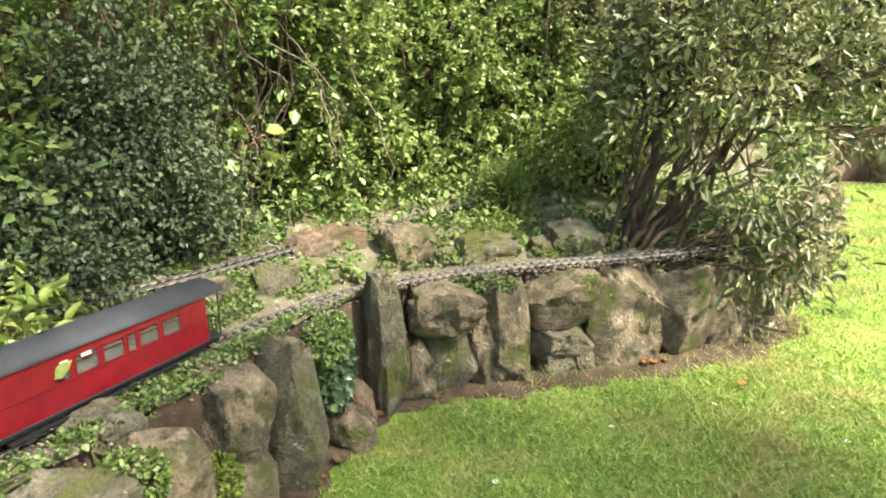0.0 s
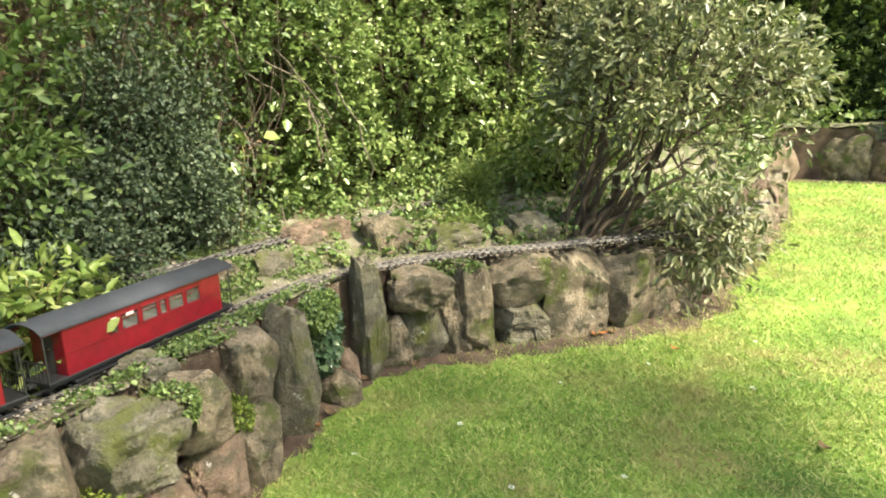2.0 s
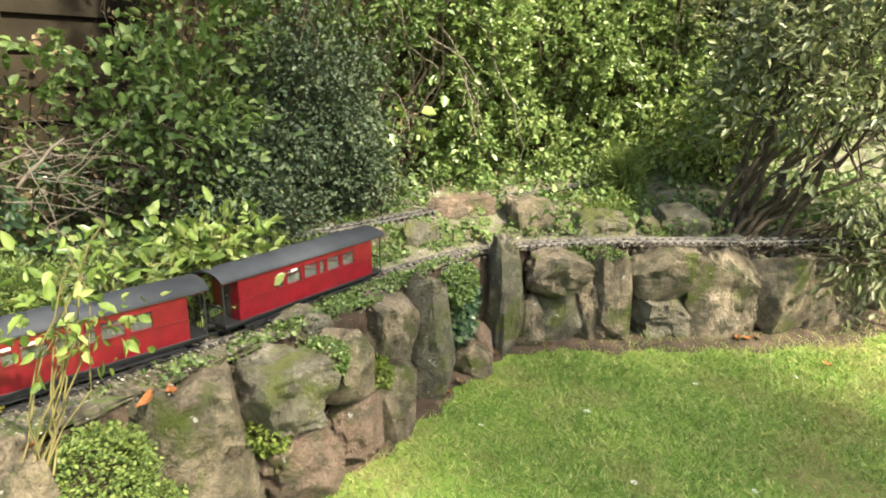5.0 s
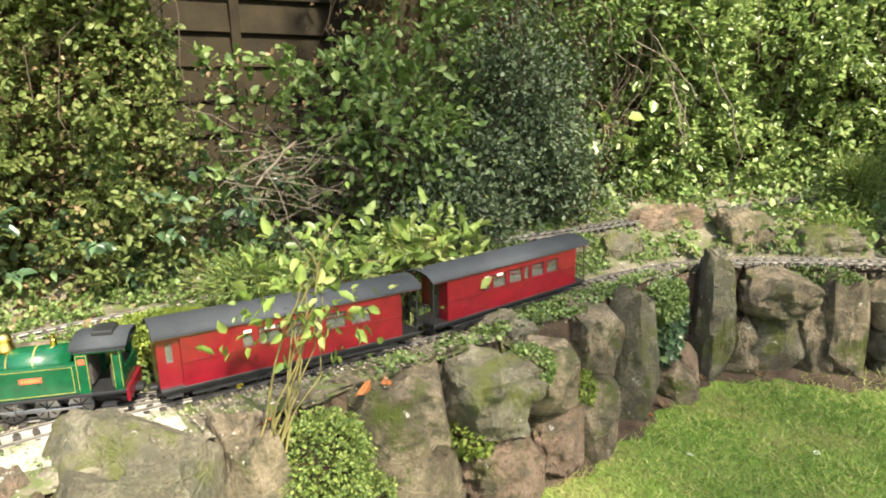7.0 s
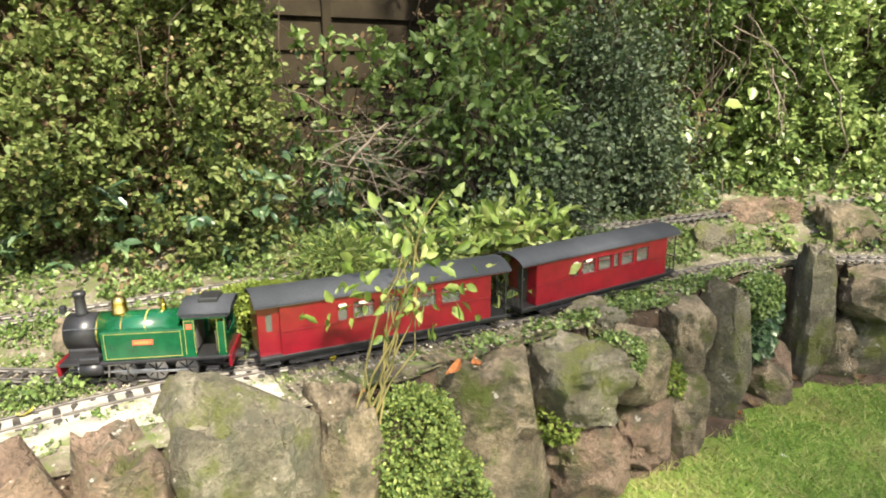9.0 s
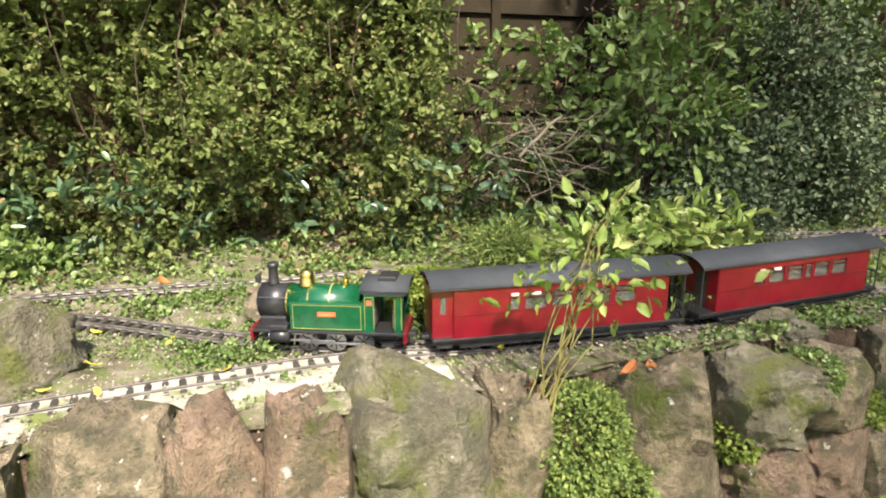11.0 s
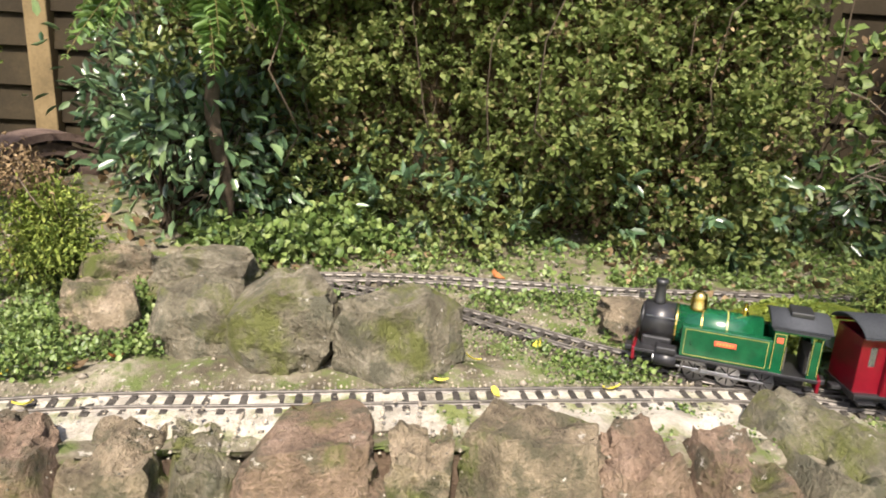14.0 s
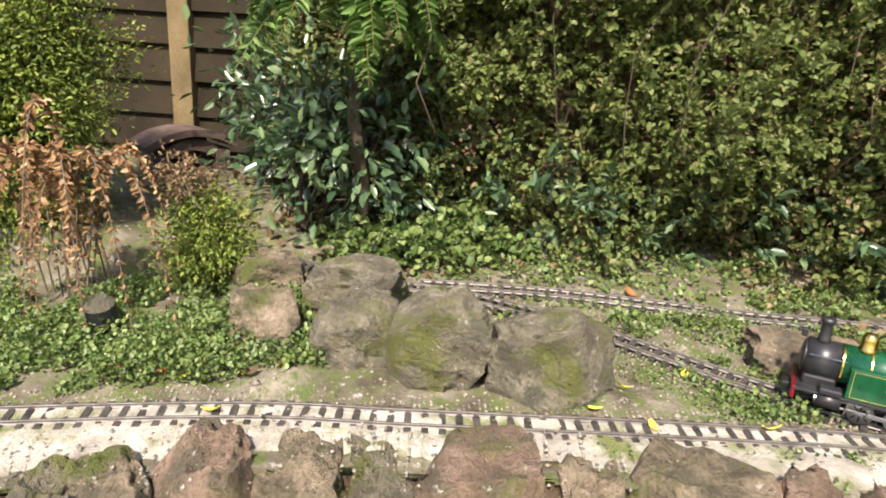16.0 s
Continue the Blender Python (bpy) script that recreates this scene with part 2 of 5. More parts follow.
def quads_object(name, verts, quads, mat, parent=None, smooth=False):
    """A large mesh from arrays: verts (n, 3), quads (m, 4)."""
    me = bpy.data.meshes.new(name)
    n, m = len(verts), len(quads)
    me.vertices.add(n)
    me.vertices.foreach_set("co", np.ascontiguousarray(verts, dtype=np.float32).ravel())
    k = quads.shape[1]
    me.loops.add(m * k)
    me.loops.foreach_set("vertex_index", np.ascontiguousarray(quads, dtype=np.int32).ravel())
    me.polygons.add(m)
    me.polygons.foreach_set("loop_start", np.arange(0, m * k, k, dtype=np.int32))
    if smooth:
        me.polygons.foreach_set("use_smooth", np.ones(m, dtype=bool))
    me.materials.append(mat)
    me.update(calc_edges=True)
    me.validate()
    ob = new(name, me)
    ob.parent = parent
    return ob


def part(name, bm, mat, parent, label="", smooth=False):
    me = bpy.data.meshes.new(name)
    bm.to_mesh(me)
    bm.free()
    me.materials.append(mat)
    if smooth:
        me.polygons.foreach_set("use_smooth", [True] * len(me.polygons))
    ob = new(name, me)
    ob.parent = parent
    return tagged(ob, label)


def box(cx, cy, cz, sx, sy, sz, bevel=0.0, bm=None):
    own = bm or bmesh.new()
    r = bmesh.ops.create_cube(own, size=1.0)
    for v in r["verts"]:
        v.co = Vector((cx + v.co.x * sx, cy + v.co.y * sy, cz + v.co.z * sz))
    if bevel:
        es = {e for v in r["verts"] for e in v.link_edges}
        bmesh.ops.bevel(own, geom=list(es), offset=bevel, segments=2, affect="EDGES", profile=0.5)
    return own


def cyl(p, q, r1, r2=None, sides=20, bm=None):
    own = bm or bmesh.new()
    p, q = Vector(p), Vector(q)
    m = Matrix.Translation((p + q) / 2) @ (q - p).to_track_quat("Z", "Y").to_matrix().to_4x4()
    bmesh.ops.create_cone(own, cap_ends=True, segments=sides, radius1=r1, radius2=r1 if r2 is None else r2, depth=(q - p).length, matrix=m)
    return own


def lathe(profile, centre, sides=20, bm=None):
    """A turned solid about the vertical through centre; profile: (radius, height)."""
    own = bm or bmesh.new()
    rings = []
    for r, h in profile:
        rings.append([own.verts.new((centre[0] + r * math.cos(2 * math.pi * i / sides), centre[1] + r * math.sin(2 * math.pi * i / sides), centre[2] + h)) for i in range(sides)])
    for a, b in zip(rings, rings[1:]):
        for i in range(sides):
            own.faces.new((a[i], a[(i + 1) % sides], b[(i + 1) % sides], b[i]))
    own.faces.new(rings[-1])
    own.faces.new(rings[0][::-1])
    return own


def thing(name, place, label, category, group="", kind="", turn=0.0):
    ob = new(name)
    ob.matrix_basis = pose(*place, 0, 0, turn)
    return tagged(ob, label, category, group, kind)


# smooth lines in the plan
def spline(points, step=0.01):
    p = np.array(points, dtype=float)
    p = np.vstack([2 * p[0] - p[1], p, 2 * p[-1] - p[-2]])
    out = []
    for i in range(1, len(p) - 2):
        n = max(2, int(np.linalg.norm(p[i + 1] - p[i]) / step))
        t = np.linspace(0, 1, n, endpoint=False)[:, None]
        a, b, c, d = p[i - 1], p[i], p[i + 1], p[i + 2]
        out.append(0.5 * (2 * b + (c - a) * t + (2 * a - 5 * b + 4 * c - d) * t ** 2 + (3 * b - a - 3 * c + d) * t ** 3))
    q = np.vstack(out + [p[-2][None]])
    s = np.r_[0, np.cumsum(np.linalg.norm(np.diff(q, axis=0), axis=1))]
    n = int(s[-1] / step) + 1
    g = np.linspace(0, s[-1], n)
    return np.stack([np.interp(g, s, q[:, k]) for k in range(q.shape[1])], 1)


def tangents(line):
    d = np.gradient(line, axis=0)
    return d / np.linalg.norm(d, axis=1)[:, None]


class Tubes:
    """Collects tapered tubes into one mesh."""

    def __init__(self, sides=5):
        self.v, self.f, self.n, self.sides = [], [], 0, sides

    def add(self, path, r0, r1):
        path = np.asarray(path, dtype=float)
        d = tangents(path)
        ref = np.array([0.31, 0.17, 0.93]) if abs(d[0][2]) < 0.9 else np.array([1.0, 0.1, 0])
        u = np.cross(d, ref)
        u /= np.linalg.norm(u, axis=1)[:, None] + 1e-9
        w = np.cross(d, u)
        a = np.arange(self.sides) * 2 * math.pi / self.sides
        rad = np.linspace(r0, r1, len(path))[:, None, None]
        ring = path[:, None] + rad * (np.cos(a)[None, :, None] * u[:, None] + np.sin(a)[None, :, None] * w[:, None])
        self.v.append(ring.reshape(-1, 3))
        k = self.sides
        for i in range(len(path) - 1):
            for j in range(k):
                o = self.n + i * k
                self.f.append((o + j, o + (j + 1) % k, o + k + (j + 1) % k, o + k + j))
        self.n += len(path) * k

    def build(self, name, mat, parent=None):
        return quads_object(name, np.vstack(self.v), np.array(self.f), mat, parent, True)


def bent(p, q, sag=0.1, n=6, wild=0.3):
    """A crooked way from p to q."""
    p, q = np.asarray(p, float), np.asarray(q, float)
    t = np.linspace(0, 1, n)[:, None]
    length = np.linalg.norm(q - p)
    off = rng.normal(0, 1, 3) * length * wild * 0.3
    off[2] += sag * length
    wig = rng.normal(0, 1, (n, 3)) * length * 0.02
    wig[0] = wig[-1] = 0
    return p + (q - p) * t + off * (4 * t * (1 - t)) * 0.6 + wig


def leaf_mesh(pos, out, size, width=0.5, droop=0.3, spread=0.8, fold=0.25):
    """Leaves as folded blades of four faces' worth: at pos, pointing roughly along out (n, 3)."""
    n = len(pos)
    ax = out + rng.normal(0, spread, (n, 3))
    ax[:, 2] -= droop * rng.random(n)
    ax /= np.linalg.norm(ax, axis=1)[:, None] + 1e-9
    up = np.array([0, 0, 1.0]) + 0.7 * rng.normal(0, 1, (n, 3)) + 0.4 * out
    side = np.cross(ax, up)
    side /= np.linalg.norm(side, axis=1)[:, None] + 1e-9
    nor = np.cross(side, ax)
    L = (size * (0.6 + 0.8 * rng.random(n)))[:, None] if np.isscalar(size) else size[:, None]
    W = L * width * (0.8 + 0.4 * rng.random(n))[:, None] * 0.5
    base, tip = pos, pos + ax * L - nor * L * 0.12
    def pt(a, s, h):
        return pos + ax * L * a + side * W * s + nor * W * h
    v = np.stack([base, pt(0.3, -1, fold), pt(0.7, -0.8, fold), tip, pt(0.7, 0.8, fold), pt(0.3, 1, fold)], 1).reshape(-1, 3)
    o = (np.arange(n) * 6)[:, None]
    q = np.concatenate([o + np.array([[0, 3, 2, 1]]), o + np.array([[0, 5, 4, 3]])], 0)
    return v, q


def leaves_object(name, pos, out, size, mat, parent, label="", **kw):
    v, q = leaf_mesh(np.asarray(pos), np.asarray(out), size, **kw)
    ob = quads_object(name, v, q, mat, parent)
    return tagged(ob, label, kind="stuff")


def unit(v):
    return v / (np.linalg.norm(v, axis=-1, keepdims=True) + 1e-9)

# ---- plan ----
FOOT = spline([(-1.34, -3.2), (-1.34, -2.2), (-1.34, -1.6), (-1.34, -1.2), (-1.325, -0.9), (-1.245, -0.6), (-1.13, -0.3), (-1.0, 0.0), (-0.88, 0.3), (-0.775, 0.6), (-0.69, 0.84), (-0.60, 1.05),
               (-0.53, 1.25), (-0.47, 1.5), (-0.40, 1.75), (-0.25, 1.97), (-0.05, 2.09), (0.13, 2.19), (0.55, 2.33), (0.85, 2.5), (1.27, 3.05), (1.9, 4.05), (2.42, 5.2), (2.70, 6.15), (3.05, 6.48), (4.1, 6.08), (5.2, 5.7), (7.0, 5.2), (10.0, 4.6)], 0.02)
MAIN = spline([(-1.78, -2.6), (-1.72, -1.9), (-1.66, -1.5), (-1.63, -1.26), (-1.59, -1.0), (-1.55, -0.81), (-1.49, -0.62), (-1.43, -0.42), (-1.37, -0.22), (-1.31, -0.03), (-1.25, 0.15), (-1.17, 0.33), (-1.07, 0.51),
               (-0.96, 0.73), (-0.86, 0.98), (-0.785, 1.19), (-0.71, 1.41), (-0.62, 1.64), (-0.48, 1.87), (-0.25, 2.06), (0.03, 2.19), (0.31, 2.28), (0.70, 2.42), (1.1, 2.72), (1.5, 3.2)])
BRANCH = spline([(-1.07, 0.51), (-1.18, 0.365), (-1.29, 0.24), (-1.42, 0.13), (-1.60, 0.0), (-1.79, -0.14), (-1.98, -0.34), (-2.13, -0.58), (-2.30, -0.76), (-2.5, -0.88), (-2.85, -0.98), (-3.3, -1.06)])
BACK = spline([(-2.13, -0.58), (-2.05, -0.34), (-1.95, -0.10), (-1.83, 0.11), (-1.70, 0.33), (-1.58, 0.56), (-1.46, 0.79), (-1.33, 1.06), (-1.18, 1.32), (-1.02, 1.55), (-0.85, 1.77), (-0.63, 2.13), (-0.39, 2.48), (-0.12, 2.82), (0.3, 3.2)])
HEDGE = spline([(-2.72, -0.75), (-2.42, -0.35), (-2.22, 0.0), (-2.05, 0.3), (-1.85, 0.65), (-1.68, 0.98), (-1.55, 1.25), (-1.35, 1.6), (-1.05, 2.1), (-0.72, 2.6), (-0.38, 3.0), (0.1, 3.4), (0.7, 3.8)], 0.02)
RAIL_Z = 0.372


def dist_to(line, x, y):
    """Distance to a line in the plan and the index of its nearest point."""
    out_d, out_i = np.empty(x.size), np.empty(x.size, int)
    xf, yf = x.ravel(), y.ravel()
    for a in range(0, x.size, 4000):
        d = (xf[a:a + 4000, None] - line[None, ::3, 0]) ** 2 + (yf[a:a + 4000, None] - line[None, ::3, 1]) ** 2
        i = d.argmin(1)
        out_d[a:a + 4000], out_i[a:a + 4000] = np.sqrt(d[np.arange(len(i)), i]), np.minimum(i * 3, len(line) - 1)
    return out_d.reshape(x.shape), out_i.reshape(x.shape)


def side_of(line, x, y):
    """Signed distance: positive to the left of the line's way."""
    d, i = dist_to(line, x, y)
    t = tangents(line)[i]
    p = line[i]
    return d * np.sign(t[..., 0] * (y - p[..., 1]) - t[..., 1] * (x - p[..., 0]))


def back_z(y):
    return np.interp(y, [-0.6, 0.3, 0.8, 1.5, 2.2, 4], [0.385, 0.40, 0.415, 0.46, 0.475, 0.48])


def terrace_z(x, y):
    """Height of the raised bed."""
    x, y = np.asarray(x, float), np.asarray(y, float)
    dm, _ = dist_to(MAIN, x, y)
    db, ib = dist_to(BACK, x, y)
    dr, _ = dist_to(BRANCH, x, y)
    zb = back_z(BACK[ib][..., 1]) - 0.0125
    zm = RAIL_Z - 0.0125
    z = (zm / (dm + 0.03) ** 2 + zb / (db + 0.03) ** 2 + (RAIL_Z - 0.0105) / (dr + 0.03) ** 2) / (1 / (dm + 0.03) ** 2 + 1 / (db + 0.03) ** 2 + 1 / (dr + 0.03) ** 2)
    free = np.clip((np.minimum(np.minimum(dm, db), dr) - 0.05) / 0.05, 0, 1)
    bump = 0.012 * np.sin(x * 23 + 1.3 * np.sin(y * 17)) * np.sin(y * 19 + x * 7)
    beyond = side_of(BACK, x, y)
    z = z + np.clip(beyond - 0.1, 0, 1.0) * 0.12 + free * (bump + 0.004)
    return z


# ---- ground ----
lawn = mesh_object("ground", [(-300, -300, 0), (300, -300, 0), (300, 300, 0), (-300, 300, 0)], [(0, 1, 2, 3)], M_lawn)
tagged(lawn, "mown green lawn with pale dry patches", "lawn", kind="structure")

# the raised bed: rows from the wall line inwards
nrm = np.stack([-tangents(FOOT)[:, 1], tangents(FOOT)[:, 0]], 1)
offs = np.r_[np.arange(0.07, 1.6, 0.02), np.arange(1.6, 6.0, 0.25)]
gx, gy = np.meshgrid(np.r_[-9, -7, -5.5, -4.5, np.arange(-3.8, 1.8, 0.022), np.arange(1.9, 10.0, 0.15)], np.r_[-3.2, -2.6, np.arange(-2.2, 4.0, 0.022), np.arange(4.1, 8.0, 0.12), 9.0, 12.0])
sd = side_of(FOOT, gx, gy)
gz = terrace_z(gx, gy)
# points outside the wall line slide onto it, so that the edge follows the wall
dF, iF = dist_to(FOOT, gx, gy)
inner = FOOT[iF] + nrm[iF] * 0.075
edge = (sd < 0.075) & (sd > -0.06)
gx, gy = np.where(edge, inner[..., 0], gx), np.where(edge, inner[..., 1], gy)
keep = sd > -0.03
ids = np.arange(gx.size).reshape(gx.shape)
ok = keep[:-1, :-1] & keep[1:, :-1] & keep[:-1, 1:] & keep[1:, 1:]
q = np.stack([ids[:-1, :-1], ids[:-1, 1:], ids[1:, 1:], ids[1:, :-1]], -1)[ok]
bed = quads_object("ground_terrace", np.stack([gx, gy, gz], -1).reshape(-1, 3), q, M_bed, None, True)
tagged(bed, "raised garden bed of grey grit, soil and moss", "garden bed", kind="structure")
# earth core behind the wall stones
n = len(FOOT)
core_in = FOOT + nrm * 0.085
zt = terrace_z(core_in[:, 0], core_in[:, 1]) - 0.012
vv = np.vstack([np.c_[core_in, np.full(n, -0.02)], np.c_[core_in, zt]])
i = np.arange(n - 1)
core = quads_object("ground_bank", vv, np.stack([i, i + 1, n + i + 1, n + i], 1), M_earth)
tagged(core, "dark earth bank behind the wall stones", "earth bank", kind="structure")
# bare soil strip along the wall foot
w = 0.045 + 0.13 * np.clip((FOOT[:, 0] + 0.35) / 0.4, 0, 1) + 0.018 * np.sin(np.arange(n) * 0.43) + 0.012 * np.sin(np.arange(n) * 1.1)
w = np.where(FOOT[:, 0] > 1.1, 0.1, w)
out_pts = FOOT - nrm * w[:, None]
vv = np.vstack([np.c_[FOOT + nrm * 0.09, np.full(n, 0.010)], np.c_[FOOT - nrm * w[:, None] * 0.6, np.full(n, 0.007)], np.c_[out_pts, np.full(n, 0.001)]])
strip = quads_object("ground_strip", vv, np.vstack([np.stack([i + 1, i, n + i, n + i + 1], 1), np.stack([n + i + 1, n + i, 2 * n + i, 2 * n + i + 1], 1)]), M_earth, None, True)
tagged(strip, "bare brown soil along the foot of the wall", "soil", kind="structure")
# pale mortar bed beside the near track
a0, a1 = np.argmin(abs(FOOT[:, 1] + 2.0)), np.argmin(abs(FOOT[:, 1] - 0.32))
seg = np.arange(a0, a1)
mo = []
gap, _ = dist_to(MAIN, FOOT[:, 0], FOOT[:, 1])
for k in seg:
    p = FOOT[k]
    for s_ in np.linspace(0.10, gap[k] + 0.03, 12):
        r_ = p + nrm[k] * s_
        mo.append((r_[0], r_[1]))
mo = np.array(mo)
mz = terrace_z(mo[:, 0], mo[:, 1]) + 0.0055 - 0.010 * np.clip(1 - np.tile(np.linspace(0, 1, 12), len(seg)) * 2.6, 0, 1) + 0.002 * np.sin(mo[:, 0] * 61) * np.sin(mo[:, 1] * 47)
m = len(seg)
ids = np.arange(m * 12).reshape(m, 12)
mort = quads_object("ground_mortar", np.c_[mo, mz], np.stack([ids[:-1, :-1], ids[1:, :-1], ids[1:, 1:], ids[:-1, 1:]], -1).reshape(-1, 4), M_mortar, None, True)
tagged(mort, "pale weathered mortar and grit beside the track", "mortar bed", kind="structure")


# ---- stones ----
def rock_mesh(name, w, d, h, mat, seed, boxy=0.5, rough=0.115, cuts=17):
    """A rounded block with uneven faces, standing on z = 0."""
    bm = bmesh.new()
    bmesh.ops.create_cube(bm, size=2.0)
    bmesh.ops.subdivide_edges(bm, edges=bm.edges[:], cuts=cuts, use_grid_fill=True)
    off = Vector((seed * 3.7, seed * 1.3, seed * 7.1))
    fr = random.Random(seed)
    cuts_ = [(Vector((fr.gauss(0, 1), fr.gauss(0, 1), fr.gauss(0, 0.8))).normalized(), fr.uniform(0.72, 0.96)) for _ in range(13)]
    for v in bm.verts:
        c = v.co.copy()
        s = c.normalized()
        p = s.lerp(c, boxy) / (1 + 0.25 * boxy)
        k = noise.noise(p * 1.1 + off) * rough * 1.9 + noise.noise(p * 30.0 + off) * rough * 0.22 + noise.noise(p * 2.7 + off) * rough * 1.5 - abs(noise.noise(p * 4.3 + off)) * rough * 0.35 + noise.noise(p * 7.0 + off) * rough * 0.75 + noise.noise(p * 15.0 + off) * rough * 0.4
        r_ = abs(noise.noise(p * 1.9 + off * 2))
        w_ = noise.cell_vector(p * 1.6 + off * 3)
        p = p * (1 + k - 0.16 * r_ + 0.05 * (w_.x - 0.5))
        for nv, dv in cuts_:
            over = p.dot(nv) - dv
            if over > 0:
                p = p - nv * over * 0.95
        p = p * 1.13
        v.co = Vector((p.x * w / 2, p.y * d / 2, (p.z * 0.5 + 0.5) * h))
    me = bpy.data.meshes.new(name)
    bm.to_mesh(me)
    bm.free()
    me.materials.append(mat)
    me.polygons.foreach_set("use_smooth", [True] * len(me.polygons))
    me.set_sharp_from_angle(angle=math.radians(30))
    return me


wall = thing("stone_wall", (0, 0, 0), "low retaining wall of rough mossy sandstone blocks", "wall", kind="structure")
# x, y of the top's front edge, top height, width, height, stone kind, boxiness
WALL_STONES = [
    (-1.37, -1.62, 0.37, 0.20, 0.24, 0, .5), (-1.37, -1.42, 0.37, 0.18, 0.24, 1, .5), (-1.36, -1.27, 0.365, 0.12, 0.22, 0, .4), (-1.37, -1.16, 0.365, 0.10, 0.22, 2, .4), (-1.36, -1.06, 0.37, 0.12, 0.24, 0, .5), (-1.36, -0.94, 0.385, 0.16, 0.25, 1, .55), (-1.33, -0.80, 0.375, 0.15, 0.25, 0, .5), (-1.32, -0.69, 0.37, 0.10, 0.22, 2, .45),
    (-1.26, -0.53, 0.40, 0.22, 0.27, 1, .5), (-1.23, -0.385, 0.375, 0.09, 0.22, 0, .45), (-1.14, -0.24, 0.41, 0.205, 0.29, 0, .55), (-1.07, -0.09, 0.395, 0.135, 0.29, 1, .65), (-1.01, 0.035, 0.395, 0.135, 0.29, 1, .65),
    (-0.935, 0.21, 0.405, 0.25, 0.32, 2, .7), (-0.87, 0.37, 0.375, 0.12, 0.32, 0, .6),
    (-0.78, 0.71, 0.37, 0.20, 0.26, 0, .6), (-0.66, 0.87, 0.37, 0.17, 0.19, 2, .65), (-0.735, 0.72, 0.19, 0.17, 0.21, 0, .6), (-0.64, 0.90, 0.20, 0.18, 0.22, 1, .7),
    (-0.585, 1.06, 0.375, 0.14, 0.21, 0, .65), (-0.68, 1.05, 0.405, 0.085, 0.11, 2, .3), (-0.555, 1.31, 0.39, 0.16, 0.22, 0, .6), (-0.475, 1.455, 0.395, 0.13, 0.41, 2, .6), (-0.515, 1.24, 0.20, 0.15, 0.22, 0, .55), (-0.575, 1.07, 0.18, 0.14, 0.2, 1, .7),
    (-0.41, 1.76, 0.15, 0.09, 0.17, 1, .45), (-0.39, 1.66, 0.10, 0.09, 0.12, 0, .45), (-0.33, 1.86, 0.41, 0.095, 0.43, 2, .55), (-0.26, 1.93, 0.20, 0.10, 0.21, 0, .6), (-0.175, 1.965, 0.36, 0.19, 0.16, 0, .85), (-0.175, 2.01, 0.20, 0.15, 0.22, 2, .6), (-0.06, 2.08, 0.26, 0.17, 0.28, 0, .8),
    (0.045, 2.10, 0.345, 0.15, 0.36, 0, .85), (0.20, 2.18, 0.34, 0.22, 0.19, 0, .8), (0.20, 2.21, 0.16, 0.22, 0.18, 2, .7), (0.42, 2.26, 0.34, 0.25, 0.36, 0, .7), (0.64, 2.34, 0.33, 0.24, 0.35, 0, .7), (0.84, 2.48, 0.32, 0.22, 0.34, 0, .65), (0.98, 2.64, 0.31, 0.22, 0.33, 2, .65),
    (1.12, 2.82, 0.30, 0.22, 0.32, 0, .65), (1.27, 3.02, 0.30, 0.24, 0.32, 1, .65), (1.45, 3.25, 0.30, 0.28, 0.32, 0, .65), (1.65, 3.54, 0.30, 0.3, 0.32, 2, .65), (1.85, 3.83, 0.30, 0.3, 0.32, 0, .65), (2.05, 4.15, 0.30, 0.34, 0.33, 1, .65), (2.25, 4.5, 0.3, 0.34, 0.33, 0, .65), (2.42, 4.85, 0.3, 0.34, 0.33, 2, .65), (2.6, 5.2, 0.3, 0.36, 0.34, 0, .65), (2.78, 5.65, 0.32, 0.36, 0.34, 1, .65), (2.95, 6.1, 0.33, 0.36, 0.35, 0, .65),
    (3.2, 6.45, 0.36, 0.42, 0.40, 1, .65), (3.55, 6.38, 0.44, 0.40, 0.46, 0, .65), (3.9, 6.2, 0.38, 0.46, 0.42, 1, .7), (4.3, 6.02, 0.40, 0.42, 0.42, 0, .65), (4.7, 5.88, 0.38, 0.44, 0.4, 1, .65), (5.15, 5.72, 0.38, 0.46, 0.4, 0, .65), (5.6, 5.6, 0.38, 0.46, 0.4, 1, .65),
]
MATS = [M_rock, M_rock_red, M_rock_grey]
tf = tangents(FOOT)
for k, (x, y, top, wd, ht, kind_, bx) in enumerate(WALL_STONES):
    x -= 0.07 * max(0.0, y - 2.6) if x < 3.4 else 0.0
    _, j = dist_to(FOOT, np.array([x]), np.array([y]))
    turn = math.degrees(math.atan2(tf[j[0], 1], tf[j[0], 0])) + rng.normal(0, 6)
    dp = max(0.13, min(0.2, wd * 1.0))
    me = rock_mesh("stone", wd * 1.22, dp * 1.3, ht * 1.08, MATS[kind_], k + 1, min(0.97, bx + 0.33))
    st = new("stone", me)
    inw = Vector((-tf[j[0], 1], tf[j[0], 0], 0)) * dp * 0.30
    st.matrix_basis = pose(x + inw.x, y + inw.y, top - ht * 1.04 + (0.024 if y < -0.85 else 0.008 if y < 0.45 else 0), rng.normal(0, 3), rng.normal(0, 3), turn)
    st.parent = wall

